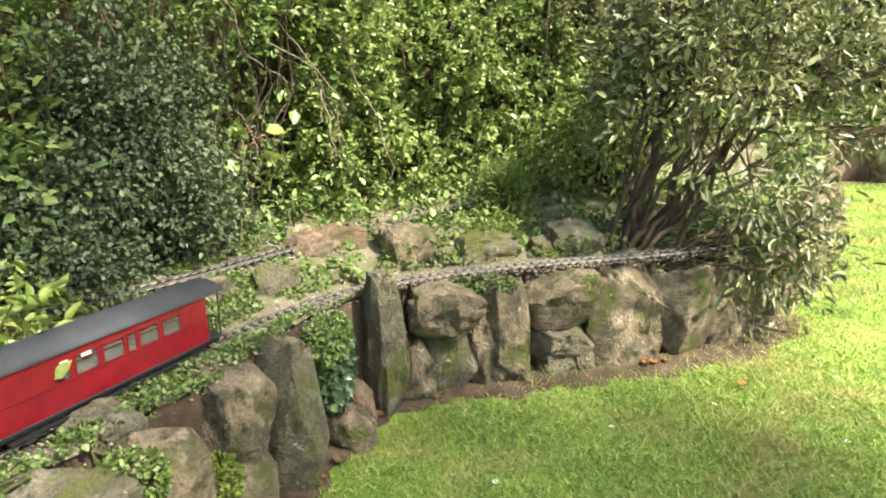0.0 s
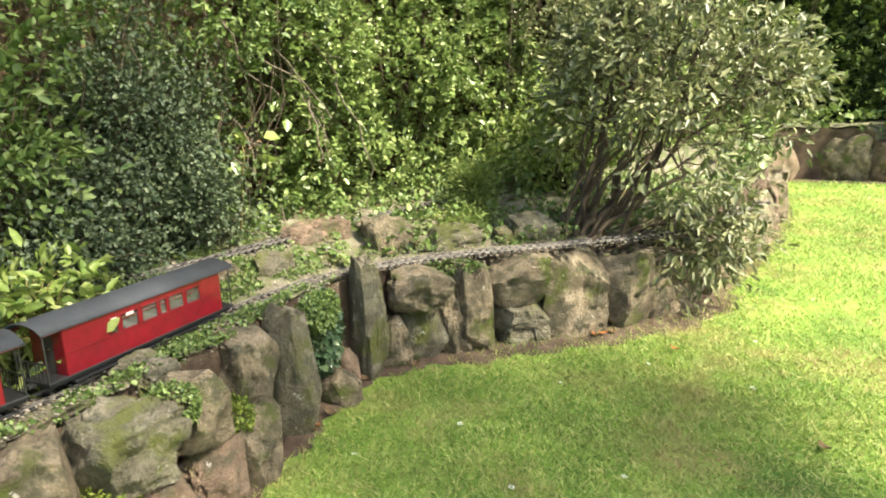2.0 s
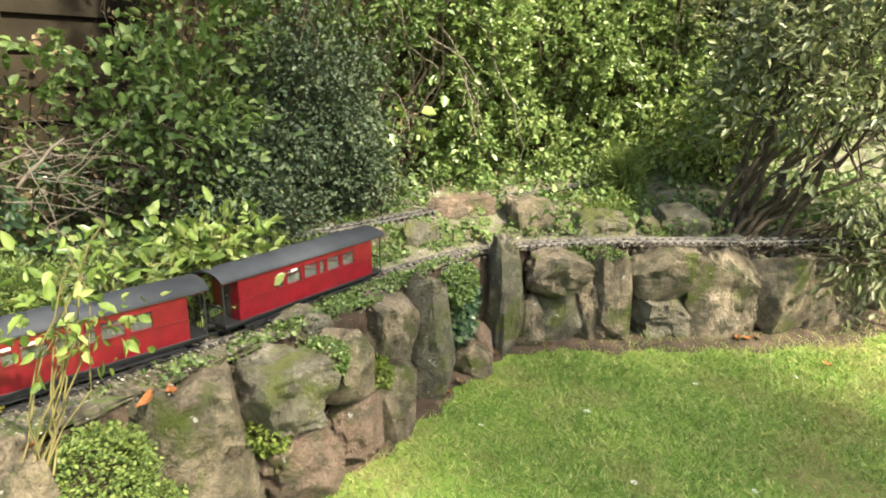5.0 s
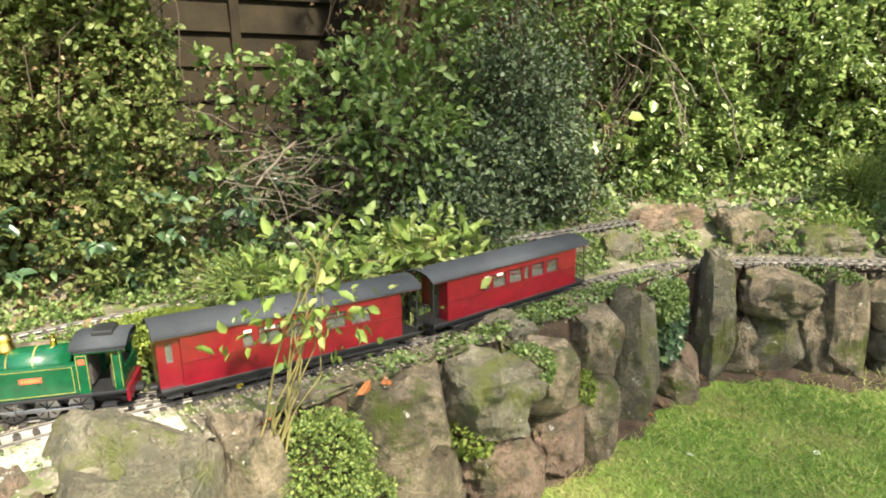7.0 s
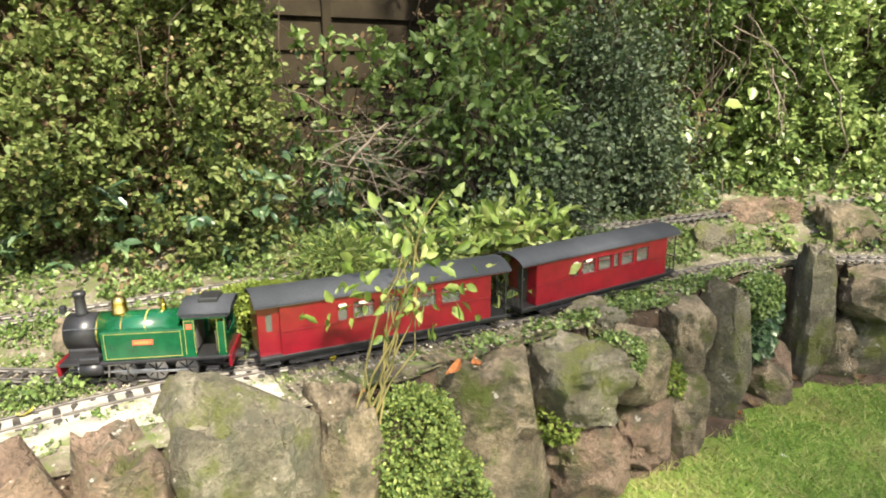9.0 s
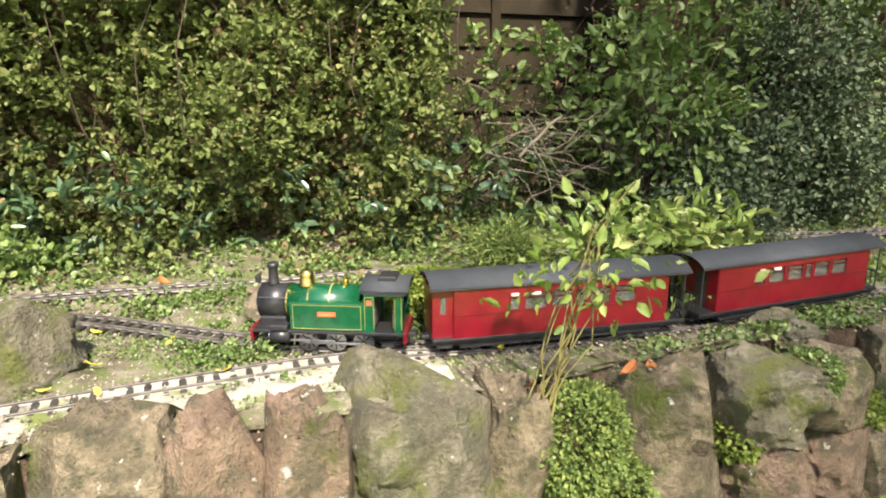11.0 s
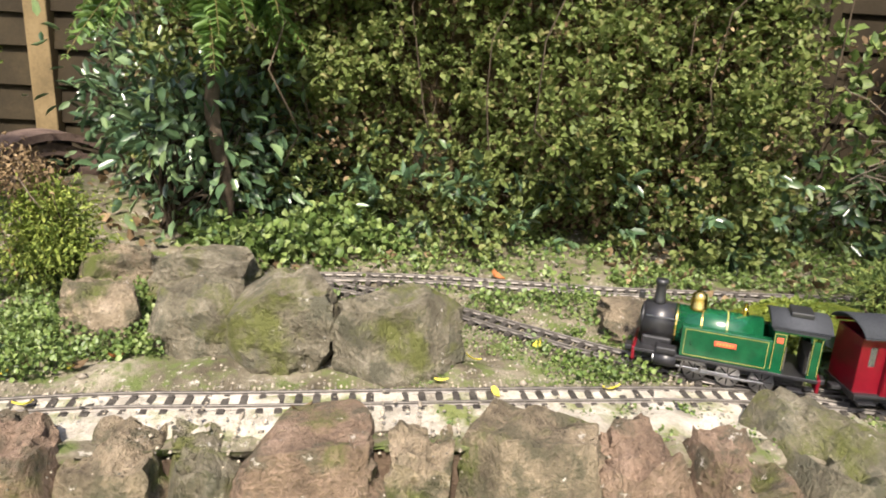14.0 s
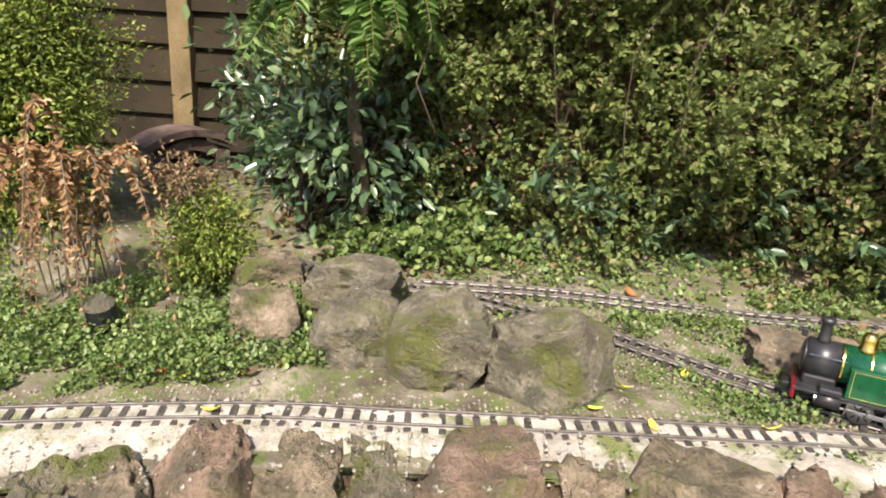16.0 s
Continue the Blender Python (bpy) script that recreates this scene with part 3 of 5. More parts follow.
ROCKS = [  # x, y, base height, width, height, depth, kind, label
    (-1.57, -0.30, 0.355, 0.25, 0.17, 0.20, 2, "rounded grey lichened rock beside the track"),
    (-1.66, -0.50, 0.36, 0.20, 0.18, 0.18, 2, "mossy grey rock beside the track"),
    (-1.75, -0.64, 0.36, 0.18, 0.145, 0.16, 2, "pale grey rock with a flat sloping top"),
    (-1.96, -0.60, 0.39, 0.23, 0.13, 0.18, 2, "long grey rock behind the others"),
    (-1.84, -0.82, 0.36, 0.14, 0.13, 0.13, 0, "low mossy boulder among creeping plants"),
    (-2.09, -0.80, 0.39, 0.18, 0.10, 0.14, 0, "dark mossy boulder beside the rear track"),
    (-1.50, 0.27, 0.375, 0.22, 0.075, 0.14, 0, "low brown rock in the grassy strip"),
    (-0.60, 2.14, 0.37, 0.26, 0.16, 0.16, 1, "pinkish slab of rock between the two tracks"),
    (-0.32, 2.22, 0.37, 0.22, 0.155, 0.15, 0, "brown mossy rock between the two tracks"),
    (-0.68, 1.84, 0.36, 0.13, 0.12, 0.12, 2, "small upright rock beside the track"),
    (-0.80, 1.70, 0.36, 0.14, 0.12, 0.12, 0, "small dark rock beside the track"),
    (-0.06, 2.31, 0.37, 0.24, 0.10, 0.14, 2, "flat grey rock under a plant"),
    (0.13, 2.37, 0.37, 0.09, 0.07, 0.08, 0, "small brown stone beside the track"),
    (0.26, 2.43, 0.37, 0.22, 0.11, 0.15, 2, "pale rock beside the track"),
    (0.27, 2.20, 0.0, 0.085, 0.08, 0.07, 2, "pale stone lying on the soil at the wall foot"),
]
for k, (x, y, z, wd, ht, dp, kind_, lab) in enumerate(ROCKS):
    sink = 0.35 * ht if z > 0.1 else 0.2 * ht
    rk = new("rock", rock_mesh("rock", wd * 1.08, dp * 1.15, ht * 1.04 + sink, MATS[kind_], 60 + k, 0.84, 0.1))
    _, j = dist_to(MAIN, np.array([x]), np.array([y]))
    tm = tangents(MAIN)[j[0]]
    rk.matrix_basis = pose(x, y, z - 0.012 - sink, 0, 0, math.degrees(math.atan2(tm[1], tm[0])) + rng.normal(0, 8))
    tagged(rk, lab, "rock", "rockery rocks")
mossy = new("moss_mound", rock_mesh("moss_mound", 0.30, 0.16, 0.12, M_moss, 91, 0.3, 0.13, 14))
mossy.matrix_basis = pose(-1.33, 0.50, 0.355, 0, 0, 60)
tagged(mossy, "rock covered with thick yellow-green moss", "moss", "rockery rocks")

# ---- railway ----
def sweep(line3, profile, name, mat, parent):
    """A profile (across, up) carried along a line in space."""
    t = tangents(line3[:, :2])
    nn = np.stack([-t[:, 1], t[:, 0]], 1)
    prof = np.array(profile)
    k, n_ = len(prof), len(line3)
    v = np.empty((n_, k, 3))
    v[:, :, :2] = line3[:, None, :2] + nn[:, None] * prof[None, :, 0, None]
    v[:, :, 2] = line3[:, None, 2] + prof[None, :, 1]
    a = np.arange(n_ - 1)[:, None] * k + np.arange(k)[None]
    b = np.arange(n_ - 1)[:, None] * k + (np.arange(k)[None] + 1) % k
    return quads_object(name, v.reshape(-1, 3), np.stack([a, b, b + k, a + k], -1).reshape(-1, 4), mat, parent)


RAIL = [(-0.0045, -0.008), (0.0045, -0.008), (0.0045, -0.0065), (0.0012, -0.0055), (0.0012, -0.0025), (0.0022, -0.002), (0.0022, 0.0), (-0.0022, 0.0), (-0.0022, -0.002), (-0.0012, -0.0025), (-0.0012, -0.0055), (-0.0045, -0.0065)]
sleeper_bm = box(0, 0, -0.0105, 0.0135, 0.080, 0.009, 0.0015)
for sy in (-1, 1):
    for off_ in (-0.006, 0.006):
        box(0, sy * 0.0235 + off_, -0.0065, 0.009, 0.004, 0.005, 0.0, sleeper_bm)
sleeper_me = bpy.data.meshes.new("sleeper")
sleeper_bm.to_mesh(sleeper_me)
sleeper_bm.free()
sleeper_me.materials.append(M_sleeper)


def railway(line, zs, label, first=0, last=None):
    line = line[first:last]
    zs = zs[first:last]
    tr = thing("railway_track", (0, 0, 0), label, "model railway track", "garden railway tracks")
    l3 = np.c_[line, zs]
    t = tangents(line)
    nn = np.stack([-t[:, 1], t[:, 0]], 1)
    for s_ in (-1, 1):
        sweep(np.c_[line + nn * s_ * 0.0225, zs], RAIL, "rail", M_rail, tr)
    for k in range(1, len(line) - 1, 3):
        if (k // 3) % 17 == 5 and rng.random() < 0.3:
            continue
        so = new("sleeper", sleeper_me)
        so.matrix_basis = pose(line[k, 0], line[k, 1], zs[k], 0, 0, math.degrees(math.atan2(t[k, 1], t[k, 0])) + rng.normal(0, 1.2))
        so.parent = tr
    return tr


railway(MAIN, np.full(len(MAIN), RAIL_Z), "weathered narrow track on black sleepers set in grit")
bz = np.interp(np.arange(len(BRANCH)), [0, 60, len(BRANCH)], [RAIL_Z, RAIL_Z + 0.004, 0.42])
railway(BRANCH, bz + 0.0005, "weathered branch track curving away behind the rocks", 12)
railway(BACK, back_z(BACK[:, 1]), "weathered rear track on the bank below the hedge", 16)
# the plate over the points and a low black box beside them
pb = thing("point_lever_box", (-1.135, 0.575, 0.362), "low black plastic cover beside the points", "switch box", turn=55)
part("cover", box(0, 0, 0.008, 0.085, 0.035, 0.014, 0.003), M_slate, pb)
part("lever", box(0.03, 0, 0.019, 0.03, 0.006, 0.008, 0.002), M_plastic, pb)

# ---- train ----
J = np.argmin(np.linalg.norm(MAIN - np.array([-1.07, 0.51]), axis=1))
TRAIN = spline(np.vstack([BRANCH[::-1][:-6:12], MAIN[J + 6::12]]), 0.01)


def rail_pose(s_, span):
    """Pose of a vehicle whose middle stands s_ metres along the train's line, facing its start."""
    a, b = int((s_ - span / 2) * 100), int((s_ + span / 2) * 100)
    p, q_ = TRAIN[a], TRAIN[b]
    mid = (p + q_) / 2
    return pose(mid[0], mid[1], RAIL_Z + 0.001, 0, 0, math.degrees(math.atan2(p[1] - q_[1], p[0] - q_[0])))


def wheel(parent, x, y, r, spokes=8):
    w = part("wheel", cyl((x, y - 0.003, r), (x, y + 0.003, r), r, sides=24), M_black, parent)
    part("tyre", cyl((x, y - 0.0035, r), (x, y + 0.0035, r), r * 1.02, sides=24), M_steel, w)
    bm = bmesh.new()
    s_ = 1 if y > 0 else -1
    for a in range(spokes):
        an = math.pi * 2 * a / spokes
        cyl((x, y + s_ * 0.0036, r), (x + math.cos(an) * r * 0.85, y + s_ * 0.0036, r + math.sin(an) * r * 0.85), 0.0012, sides=5, bm=bm)
    part("spoke_set", bm, M_black, w)
    return w


def locomotive():
    lo = tagged(new("steam_locomotive"), "green side-tank model steam locomotive with brass dome", "locomotive")
    part("frame", box(0, 0, 0.030, 0.255, 0.045, 0.018, 0.002), M_black, lo)
    part("footplate", box(0, 0, 0.0425, 0.285, 0.100, 0.006, 0.001), M_black, lo)
    for sx in (-1, 1):
        bb = part("buffer_beam", box(sx * 0.143, 0, 0.035, 0.006, 0.100, 0.024, 0.002), M_red, lo, "red buffer beam")
        part("coupling", box(sx * 0.152, 0, 0.028, 0.016, 0.022, 0.010, 0.002), M_black, bb)
    part("smokebox", cyl((0.082, 0, 0.086), (0.134, 0, 0.086), 0.0335, sides=32), M_black, lo, "matt black smokebox", True)
    door = part("smokebox_door", lathe([(0.030, 0), (0.028, 0.004), (0.018, 0.007), (0.004, 0.008)], (0, 0, 0), 28), M_black, lo, smooth=True)
    door.matrix_basis = pose(0.134, 0, 0.086, 0, 90, 0)
    part("handrail", cyl((0.140, -0.02, 0.097), (0.140, 0.02, 0.097), 0.001, sides=6), M_steel, door).matrix_parent_inverse = door.matrix_basis.inverted()
    part("saddle", box(0.108, 0, 0.053, 0.050, 0.056, 0.022, 0.004), M_black, lo)
    part("boiler", cyl((-0.055, 0, 0.086), (0.084, 0, 0.086), 0.0335, sides=32), M_green, lo, "gloss green boiler", True)
    for bx_ in (0.080, 0.040, 0.000):
        part("boiler_band", cyl((bx_ - 0.0012, 0, 0.086), (bx_ + 0.0012, 0, 0.086), 0.0342, sides=32), M_brass if bx_ > 0.01 else M_lining, lo)
    part("chimney", lathe([(0.0125, 0.0), (0.0095, 0.006), (0.0085, 0.03), (0.0095, 0.034), (0.0115, 0.037), (0.0105, 0.043), (0.008, 0.0435)], (0.112, 0, 0.117), 22), M_black, lo, "black chimney", True)
    part("dome", lathe([(0.0165, 0.0), (0.0135, 0.004), (0.0128, 0.020), (0.0115, 0.026), (0.007, 0.031), (0.002, 0.0325)], (0.048, 0, 0.117), 24), M_brass, lo, "polished brass dome", True)
    part("safety_valve", lathe([(0.006, 0), (0.005, 0.012), (0.0035, 0.014), (0.003, 0.022)], (-0.026, 0, 0.117), 14), M_brass, lo)
    part("lamp", box(0.142, 0.0, 0.128, 0.010, 0.011, 0.014, 0.002), M_black, lo)
    for sy in (-1, 1):
        tank = part("side_tank", box(0.0, sy * 0.0405, 0.0725, 0.138, 0.017, 0.053, 0.0015), M_green, lo, "green side tank with yellow lining")
        bm = bmesh.new()
        yy = sy * 0.0492
        for (cx, cz, wx, wz) in ((0, 0.095, 0.126, 0.0008), (0, 0.050, 0.126, 0.0008), (0.063, 0.0725, 0.0008, 0.046), (-0.063, 0.0725, 0.0008, 0.046)):
            box(cx, yy, cz, wx, 0.0008, wz, bm=bm)
        part("lining", bm, M_lining, tank)
        plate = part("nameplate", box(0.0, sy * 0.0497, 0.078, 0.034, 0.0016, 0.009, 0.0005), M_plate, tank, "red nameplate with unreadable gilt lettering")
        bm = bmesh.new()
        for kx in range(6):
            box(-0.012 + kx * 0.0048, sy * 0.0507, 0.078, 0.003, 0.0006, 0.004, bm=bm)
        part("lettering", bm, M_lining, plate)
        # cab side with a doorway between two panels
        bm = box(-0.0785, sy * 0.047, 0.084, 0.019, 0.003, 0.077)
        box(-0.1315, sy * 0.047, 0.077, 0.015, 0.003, 0.063, bm=bm)
        box(-0.110, sy * 0.047, 0.119, 0.060, 0.003, 0.008, bm=bm)
        cs = part("cab_side", bm, M_green, lo)
        for cx in (-0.0865, -0.0705, -0.1255, -0.1375):
            part("lining", box(cx, sy * 0.0492, 0.082, 0.0008, 0.0008, 0.062), M_lining, cs)
        part("lining", box(-0.0785, sy * 0.0492, 0.1125, 0.016, 0.0008, 0.0008), M_lining, cs)
        part("number_plate", box(-0.0785, sy * 0.0493, 0.102, 0.0095, 0.001, 0.009), M_plate, cs, "small red plate")
        for cx in (-0.089, -0.1225):
            part("handrail", cyl((cx, sy * 0.0505, 0.055), (cx, sy * 0.0505, 0.093), 0.0008, sides=6), M_steel, cs)
        cy_ = part("cylinder", cyl((0.072, sy * 0.043, 0.032), (0.108, sy * 0.043, 0.032), 0.0125, sides=20), M_black, lo, smooth=True)
        part("cylinder_cover", cyl((0.1075, sy * 0.043, 0.032), (0.1105, sy * 0.043, 0.032), 0.009, sides=16), M_steel, cy_)
        part("valve_chest", box(0.090, sy * 0.044, 0.0505, 0.034, 0.022, 0.012, 0.003), M_black, lo)
        part("coupling_rod", box(-0.010, sy * 0.040, 0.0185, 0.115, 0.003, 0.0045, 0.001), M_steel, lo, "bright steel coupling rod")
        rod = part("connecting_rod", box(0.030, sy * 0.0435, 0.024, 0.085, 0.003, 0.004, 0.001), M_steel, lo)
        vg = bmesh.new()
        for (p_, q_) in (((0.072, sy * 0.045, 0.036), (0.028, sy * 0.045, 0.040)), ((0.028, sy * 0.046, 0.044), (0.034, sy * 0.046, 0.018)), ((0.050, sy * 0.046, 0.042), (0.020, sy * 0.046, 0.026)), ((0.06, sy * 0.046, 0.044), (0.064, sy * 0.046, 0.016))):
            cyl(p_, q_, 0.0016, sides=6, bm=vg)
        part("valve_gear", vg, M_steel, lo, "bright steel valve gear")
        for wx in (0.040, -0.012, -0.064):
            wheel(lo, wx, sy * 0.030, 0.0195)
        part("step", box(-0.112, sy * 0.049, 0.022, 0.022, 0.014, 0.004, 0.001), M_black, lo)
        part("tank_handrail", cyl((0.075, sy * 0.036, 0.103), (0.130, sy * 0.036, 0.103), 0.0009, sides=6), M_steel, lo)
    bm = box(-0.0705, 0, 0.080, 0.003, 0.090, 0.076)
    part("cab_front", bm, M_green, lo)
    bm = box(-0.138, 0, 0.062, 0.003, 0.094, 0.034)
    for sy in (-1, 1):
        box(-0.138, sy * 0.040, 0.098, 0.003, 0.014, 0.042, bm=bm)
    part("cab_back", bm, M_green, lo)
    part("backhead", box(-0.080, 0, 0.080, 0.014, 0.056, 0.060, 0.004), M_interior, lo)
    part("coal_bunker", box(-0.128, 0, 0.062, 0.016, 0.08, 0.034, 0.003), M_interior, lo)
    # arched roof
    bm = bmesh.new()
    prof = [(y_, 0.1235 + 0.012 * (1 - (y_ / 0.053) ** 2)) for y_ in np.linspace(-0.053, 0.053, 11)]
    top = [[bm.verts.new((x_, y_, z_ + dz)) for y_, z_ in prof] for x_, dz in ((-0.150, 0.002), (-0.062, 0.002), (-0.062, 0.0), (-0.150, 0.0))]
    for a in range(4):
        for k in range(10):
            bm.faces.new((top[a][k], top[a][k + 1], top[(a + 1) % 4][k + 1], top[(a + 1) % 4][k]))
    part("cab_roof", bm, M_roof, lo, "dark grey arched cab roof", True)
    part("roof_hatch", box(-0.108, 0, 0.1395, 0.034, 0.044, 0.009, 0.002), M_black, lo)
    part("roof_edge", box(-0.106, 0, 0.1215, 0.082, 0.101, 0.010, 0.003), M_roof, lo)
    return lo


def coach(closed_front):
    c = tagged(new("passenger_coach"), "crimson model railway coach with grey roof and " + ("a closed entrance lobby" if closed_front else "open end balconies"), "railway coach", "coaches of the train")
    Ln, W, z0, z1 = 0.56, 0.104, 0.036, 0.138
    part("floor", box(0, 0, 0.0335, Ln, W, 0.006, 0.001), M_black, c)
    part("sole_bar", box(0, 0, 0.027, Ln - 0.01, W - 0.016, 0.012, 0.001), M_black, c)
    x0, x1 = -Ln / 2 + 0.045, Ln / 2 - 0.045
    wins = [(x1 - 0.125, 0.022), (x1 - 0.170, 0.048), (x1 - 0.228, 0.048), (x1 - 0.270, 0.022), (x1 - 0.312, 0.048), (x1 - 0.370, 0.048)]
    zl, zh = 0.088, 0.126
    for sy in (-1, 1):
        yy = sy * (W / 2 - 0.002)
        bm = box((x0 + x1) / 2, yy, (z0 + zl) / 2, x1 - x0, 0.003, zl - z0)
        box((x0 + x1) / 2, yy, (zh + z1) / 2, x1 - x0, 0.003, z1 - zh, bm=bm)
        edges = sorted([(cx - wd / 2, cx + wd / 2) for cx, wd in wins])
        last = x0
        for a, b in edges + [(x1, x1)]:
            if a - last > 1e-4:
                box((last + a) / 2, yy, (zl + zh) / 2, a - last, 0.003, zh - zl, bm=bm)
            last = b
        side = part("side_panel", bm, M_red, c)
        part("moulding", box((x0 + x1) / 2, sy * (W / 2 + 0.0002), zl - 0.003, x1 - x0, 0.0016, 0.0018), M_red, side)
        for cx, wd in wins:
            wf = bmesh.new()
            for (ex, ez, sx_, sz_) in ((cx, zl + 0.0008, wd, 0.0016), (cx, zh - 0.0008, wd, 0.0016), (cx - wd / 2 + 0.0008, (zl + zh) / 2, 0.0016, zh - zl), (cx + wd / 2 - 0.0008, (zl + zh) / 2, 0.0016, zh - zl), (cx, zh - 0.011, wd, 0.0012)):
                box(ex, sy * (W / 2 + 0.0003), ez, sx_, 0.002, sz_, bm=wf)
            wo = part("window", wf, M_red, c)
            pane = part("pane", box(cx, sy * (W / 2 - 0.0035), (zl + zh) / 2, wd, 0.0008, zh - zl), M_glass, wo, "clear glass pane")
            pane.visible_shadow = False
        part("vent_light", box(x1 - 0.170, sy * (W / 2 + 0.0012), zh - 0.0045, 0.020, 0.001, 0.006), M_cream, c, "small white label over the window")
        part("vent_light", box(x1 - 0.125, sy * (W / 2 + 0.0012), zh - 0.0045, 0.016, 0.001, 0.006), M_cream, c, "small white label over the window")
        part("roof_rail", box(0, sy * (W / 2 - 0.001), z1 + 0.002, Ln, 0.004, 0.005), M_red, c)
        part("foot_board", box(0, sy * (W / 2 - 0.003), 0.018, Ln * 0.8, 0.010, 0.003), M_black, c)
    for x_ in (x0, x1):
        bm = bmesh.new()
        for sy in (-1, 1):
            box(x_, sy * 0.034, (z0 + z1) / 2, 0.003, 0.032, z1 - z0, bm=bm)
        box(x_, 0, z1 - 0.008, 0.003, 0.04, 0.016, bm=bm)
        part("end_panel", bm, M_red, c)
        part("end_door", box(x_, 0, 0.08, 0.002, 0.036, 0.088), M_interior, c)
    for sx in (-1, 1):
        xe = sx * (Ln / 2 - 0.003)
        if closed_front and sx == 1:
            # recessed red lobby with a narrow window to each side
            xm = (x1 + xe) / 2
            for sy in (-1, 1):
                lobby = bmesh.new()
                for (ex, ez, sx_, sz_) in ((xm, 0.061, xe - x1, 0.050), (xm, 0.130, xe - x1, 0.016), (x1 + 0.008, 0.104, 0.016, 0.036), (xe - 0.007, 0.104, 0.014, 0.036)):
                    box(ex, sy * (W / 2 - 0.012), ez, sx_, 0.003, sz_, bm=lobby)
                lob_ = part("lobby_side", lobby, M_red, c, "recessed red lobby side with a narrow window")
                part("pane", box(xm, sy * (W / 2 - 0.013), 0.104, 0.014, 0.0008, 0.036), M_glass, lob_).visible_shadow = False
                part("step", box(xm, sy * (W / 2 - 0.004), 0.020, 0.030, 0.012, 0.003, 0.001), M_black, c)
            part("lobby_end", box(xe, 0, 0.087, 0.004, W - 0.022, 0.100, 0.001), M_red, c)
        for sy in (-1, 1):
            if closed_front and sx == 1:
                break
            part("balcony_post", cyl((xe, sy * 0.047, z0), (xe, sy * 0.047, z1), 0.0018, sides=8), M_black, c)
        if not (closed_front and sx == 1):
            rail_ = part("balcony_railing", box(xe, 0, 0.077, 0.003, 0.096, 0.003), M_black, c, "black iron balcony railing")
        for k in range(9):
            if k != 4 and not (closed_front and sx == 1):
                part("baluster", cyl((xe, -0.046 + k * 0.0115, z0), (xe, -0.046 + k * 0.0115, 0.076), 0.0011, sides=6), M_black, rail_)
        part("coupling", box(sx * (Ln / 2 + 0.006), 0, 0.028, 0.02, 0.018, 0.008, 0.002), M_black, c)
        bo = part("bogie", box(sx * 0.165, 0, 0.0185, 0.075, 0.060, 0.010, 0.002), M_black, c)
        for wx in (-0.022, 0.022):
            for sy in (-1, 1):
                part("wheel", cyl((sx * 0.165 + wx, sy * 0.026 - 0.003, 0.0125), (sx * 0.165 + wx, sy * 0.026 + 0.003, 0.0125), 0.0125, sides=18), M_black, bo)
    bm = bmesh.new()
    hw = W / 2 + 0.006
    prof = [(y_, z1 + 0.003 + 0.020 * (1 - (y_ / hw) ** 2) ** 0.8) for y_ in np.linspace(-hw, hw, 15)]
    top = [[bm.verts.new((x_, y_, z_ + dz)) for y_, z_ in prof] for x_, dz in ((-Ln / 2 - 0.006, 0.003), (Ln / 2 + 0.006, 0.003), (Ln / 2 + 0.006, 0.0), (-Ln / 2 - 0.006, 0.0))]
    for a in range(4):
        for k in range(14):
            bm.faces.new((top[a][k], top[a][k + 1], top[(a + 1) % 4][k + 1], top[(a + 1) % 4][k]))
    part("roof", bm, M_roof, c, "plain dark grey felted roof", True)
    for k in range(4):
        part("seat", box(-0.15 + k * 0.1, 0, 0.062, 0.03, 0.085, 0.05, 0.004), M_interior, c)
    return c


s_loco = 2.50
loco = locomotive()
loco.matrix_basis = rail_pose(s_loco, 0.14) @ Matrix.Scale(1.1, 4)
coach(True).matrix_basis = rail_pose(s_loco + 0.180 + 0.297, 0.33)
coach(False).matrix_basis = rail_pose(s_loco + 0.180 + 0.297 + 0.605, 0.33)

# ---- fence ----
FENCE = [(-4.2, -2.9), (-3.42, -1.05), (-2.64, 0.75), (-1.86, 2.55), (-1.08, 4.35), (-0.30, 6.15)]
fence = thing("garden_fence", (0, 0, 0), "brown lapped board garden fence with square posts, shade put into its colour", "fence", kind="structure")
for k, (a, b) in enumerate(zip(FENCE, FENCE[1:])):
    a, b = Vector((*a, 0)), Vector((*b, 0))
    d = (b - a).normalized()
    ln = (b - a).length
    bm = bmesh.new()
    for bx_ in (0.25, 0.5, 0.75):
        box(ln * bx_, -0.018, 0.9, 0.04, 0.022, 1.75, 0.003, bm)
    fp = part("fence_panel", bm, M_fence_shaded, fence)
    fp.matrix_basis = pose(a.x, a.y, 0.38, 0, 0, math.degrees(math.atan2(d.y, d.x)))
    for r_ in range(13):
        part("slat", box(0, 0, 0, ln - 0.08, 0.012, 0.155, 0.002), M_fence_shaded, fp).matrix_basis = pose(ln / 2, 0.004, 0.07 + r_ * 0.135, -9 + rng.normal(0, 1.5), rng.normal(0, 0.3), 0)
for k, (x, y) in enumerate(FENCE):
    po = part("fence_post", box(0, 0, 1.0, 0.085, 0.085, 2.0, 0.004), M_post if k == 1 else M_fence_shaded, fence)
    po.matrix_basis = pose(x, y, 0.3, 0, 0, 66)
    part("post_cap", box(0, 0, 2.01, 0.105, 0.105, 0.02, 0.004), M_fence_shaded, po)

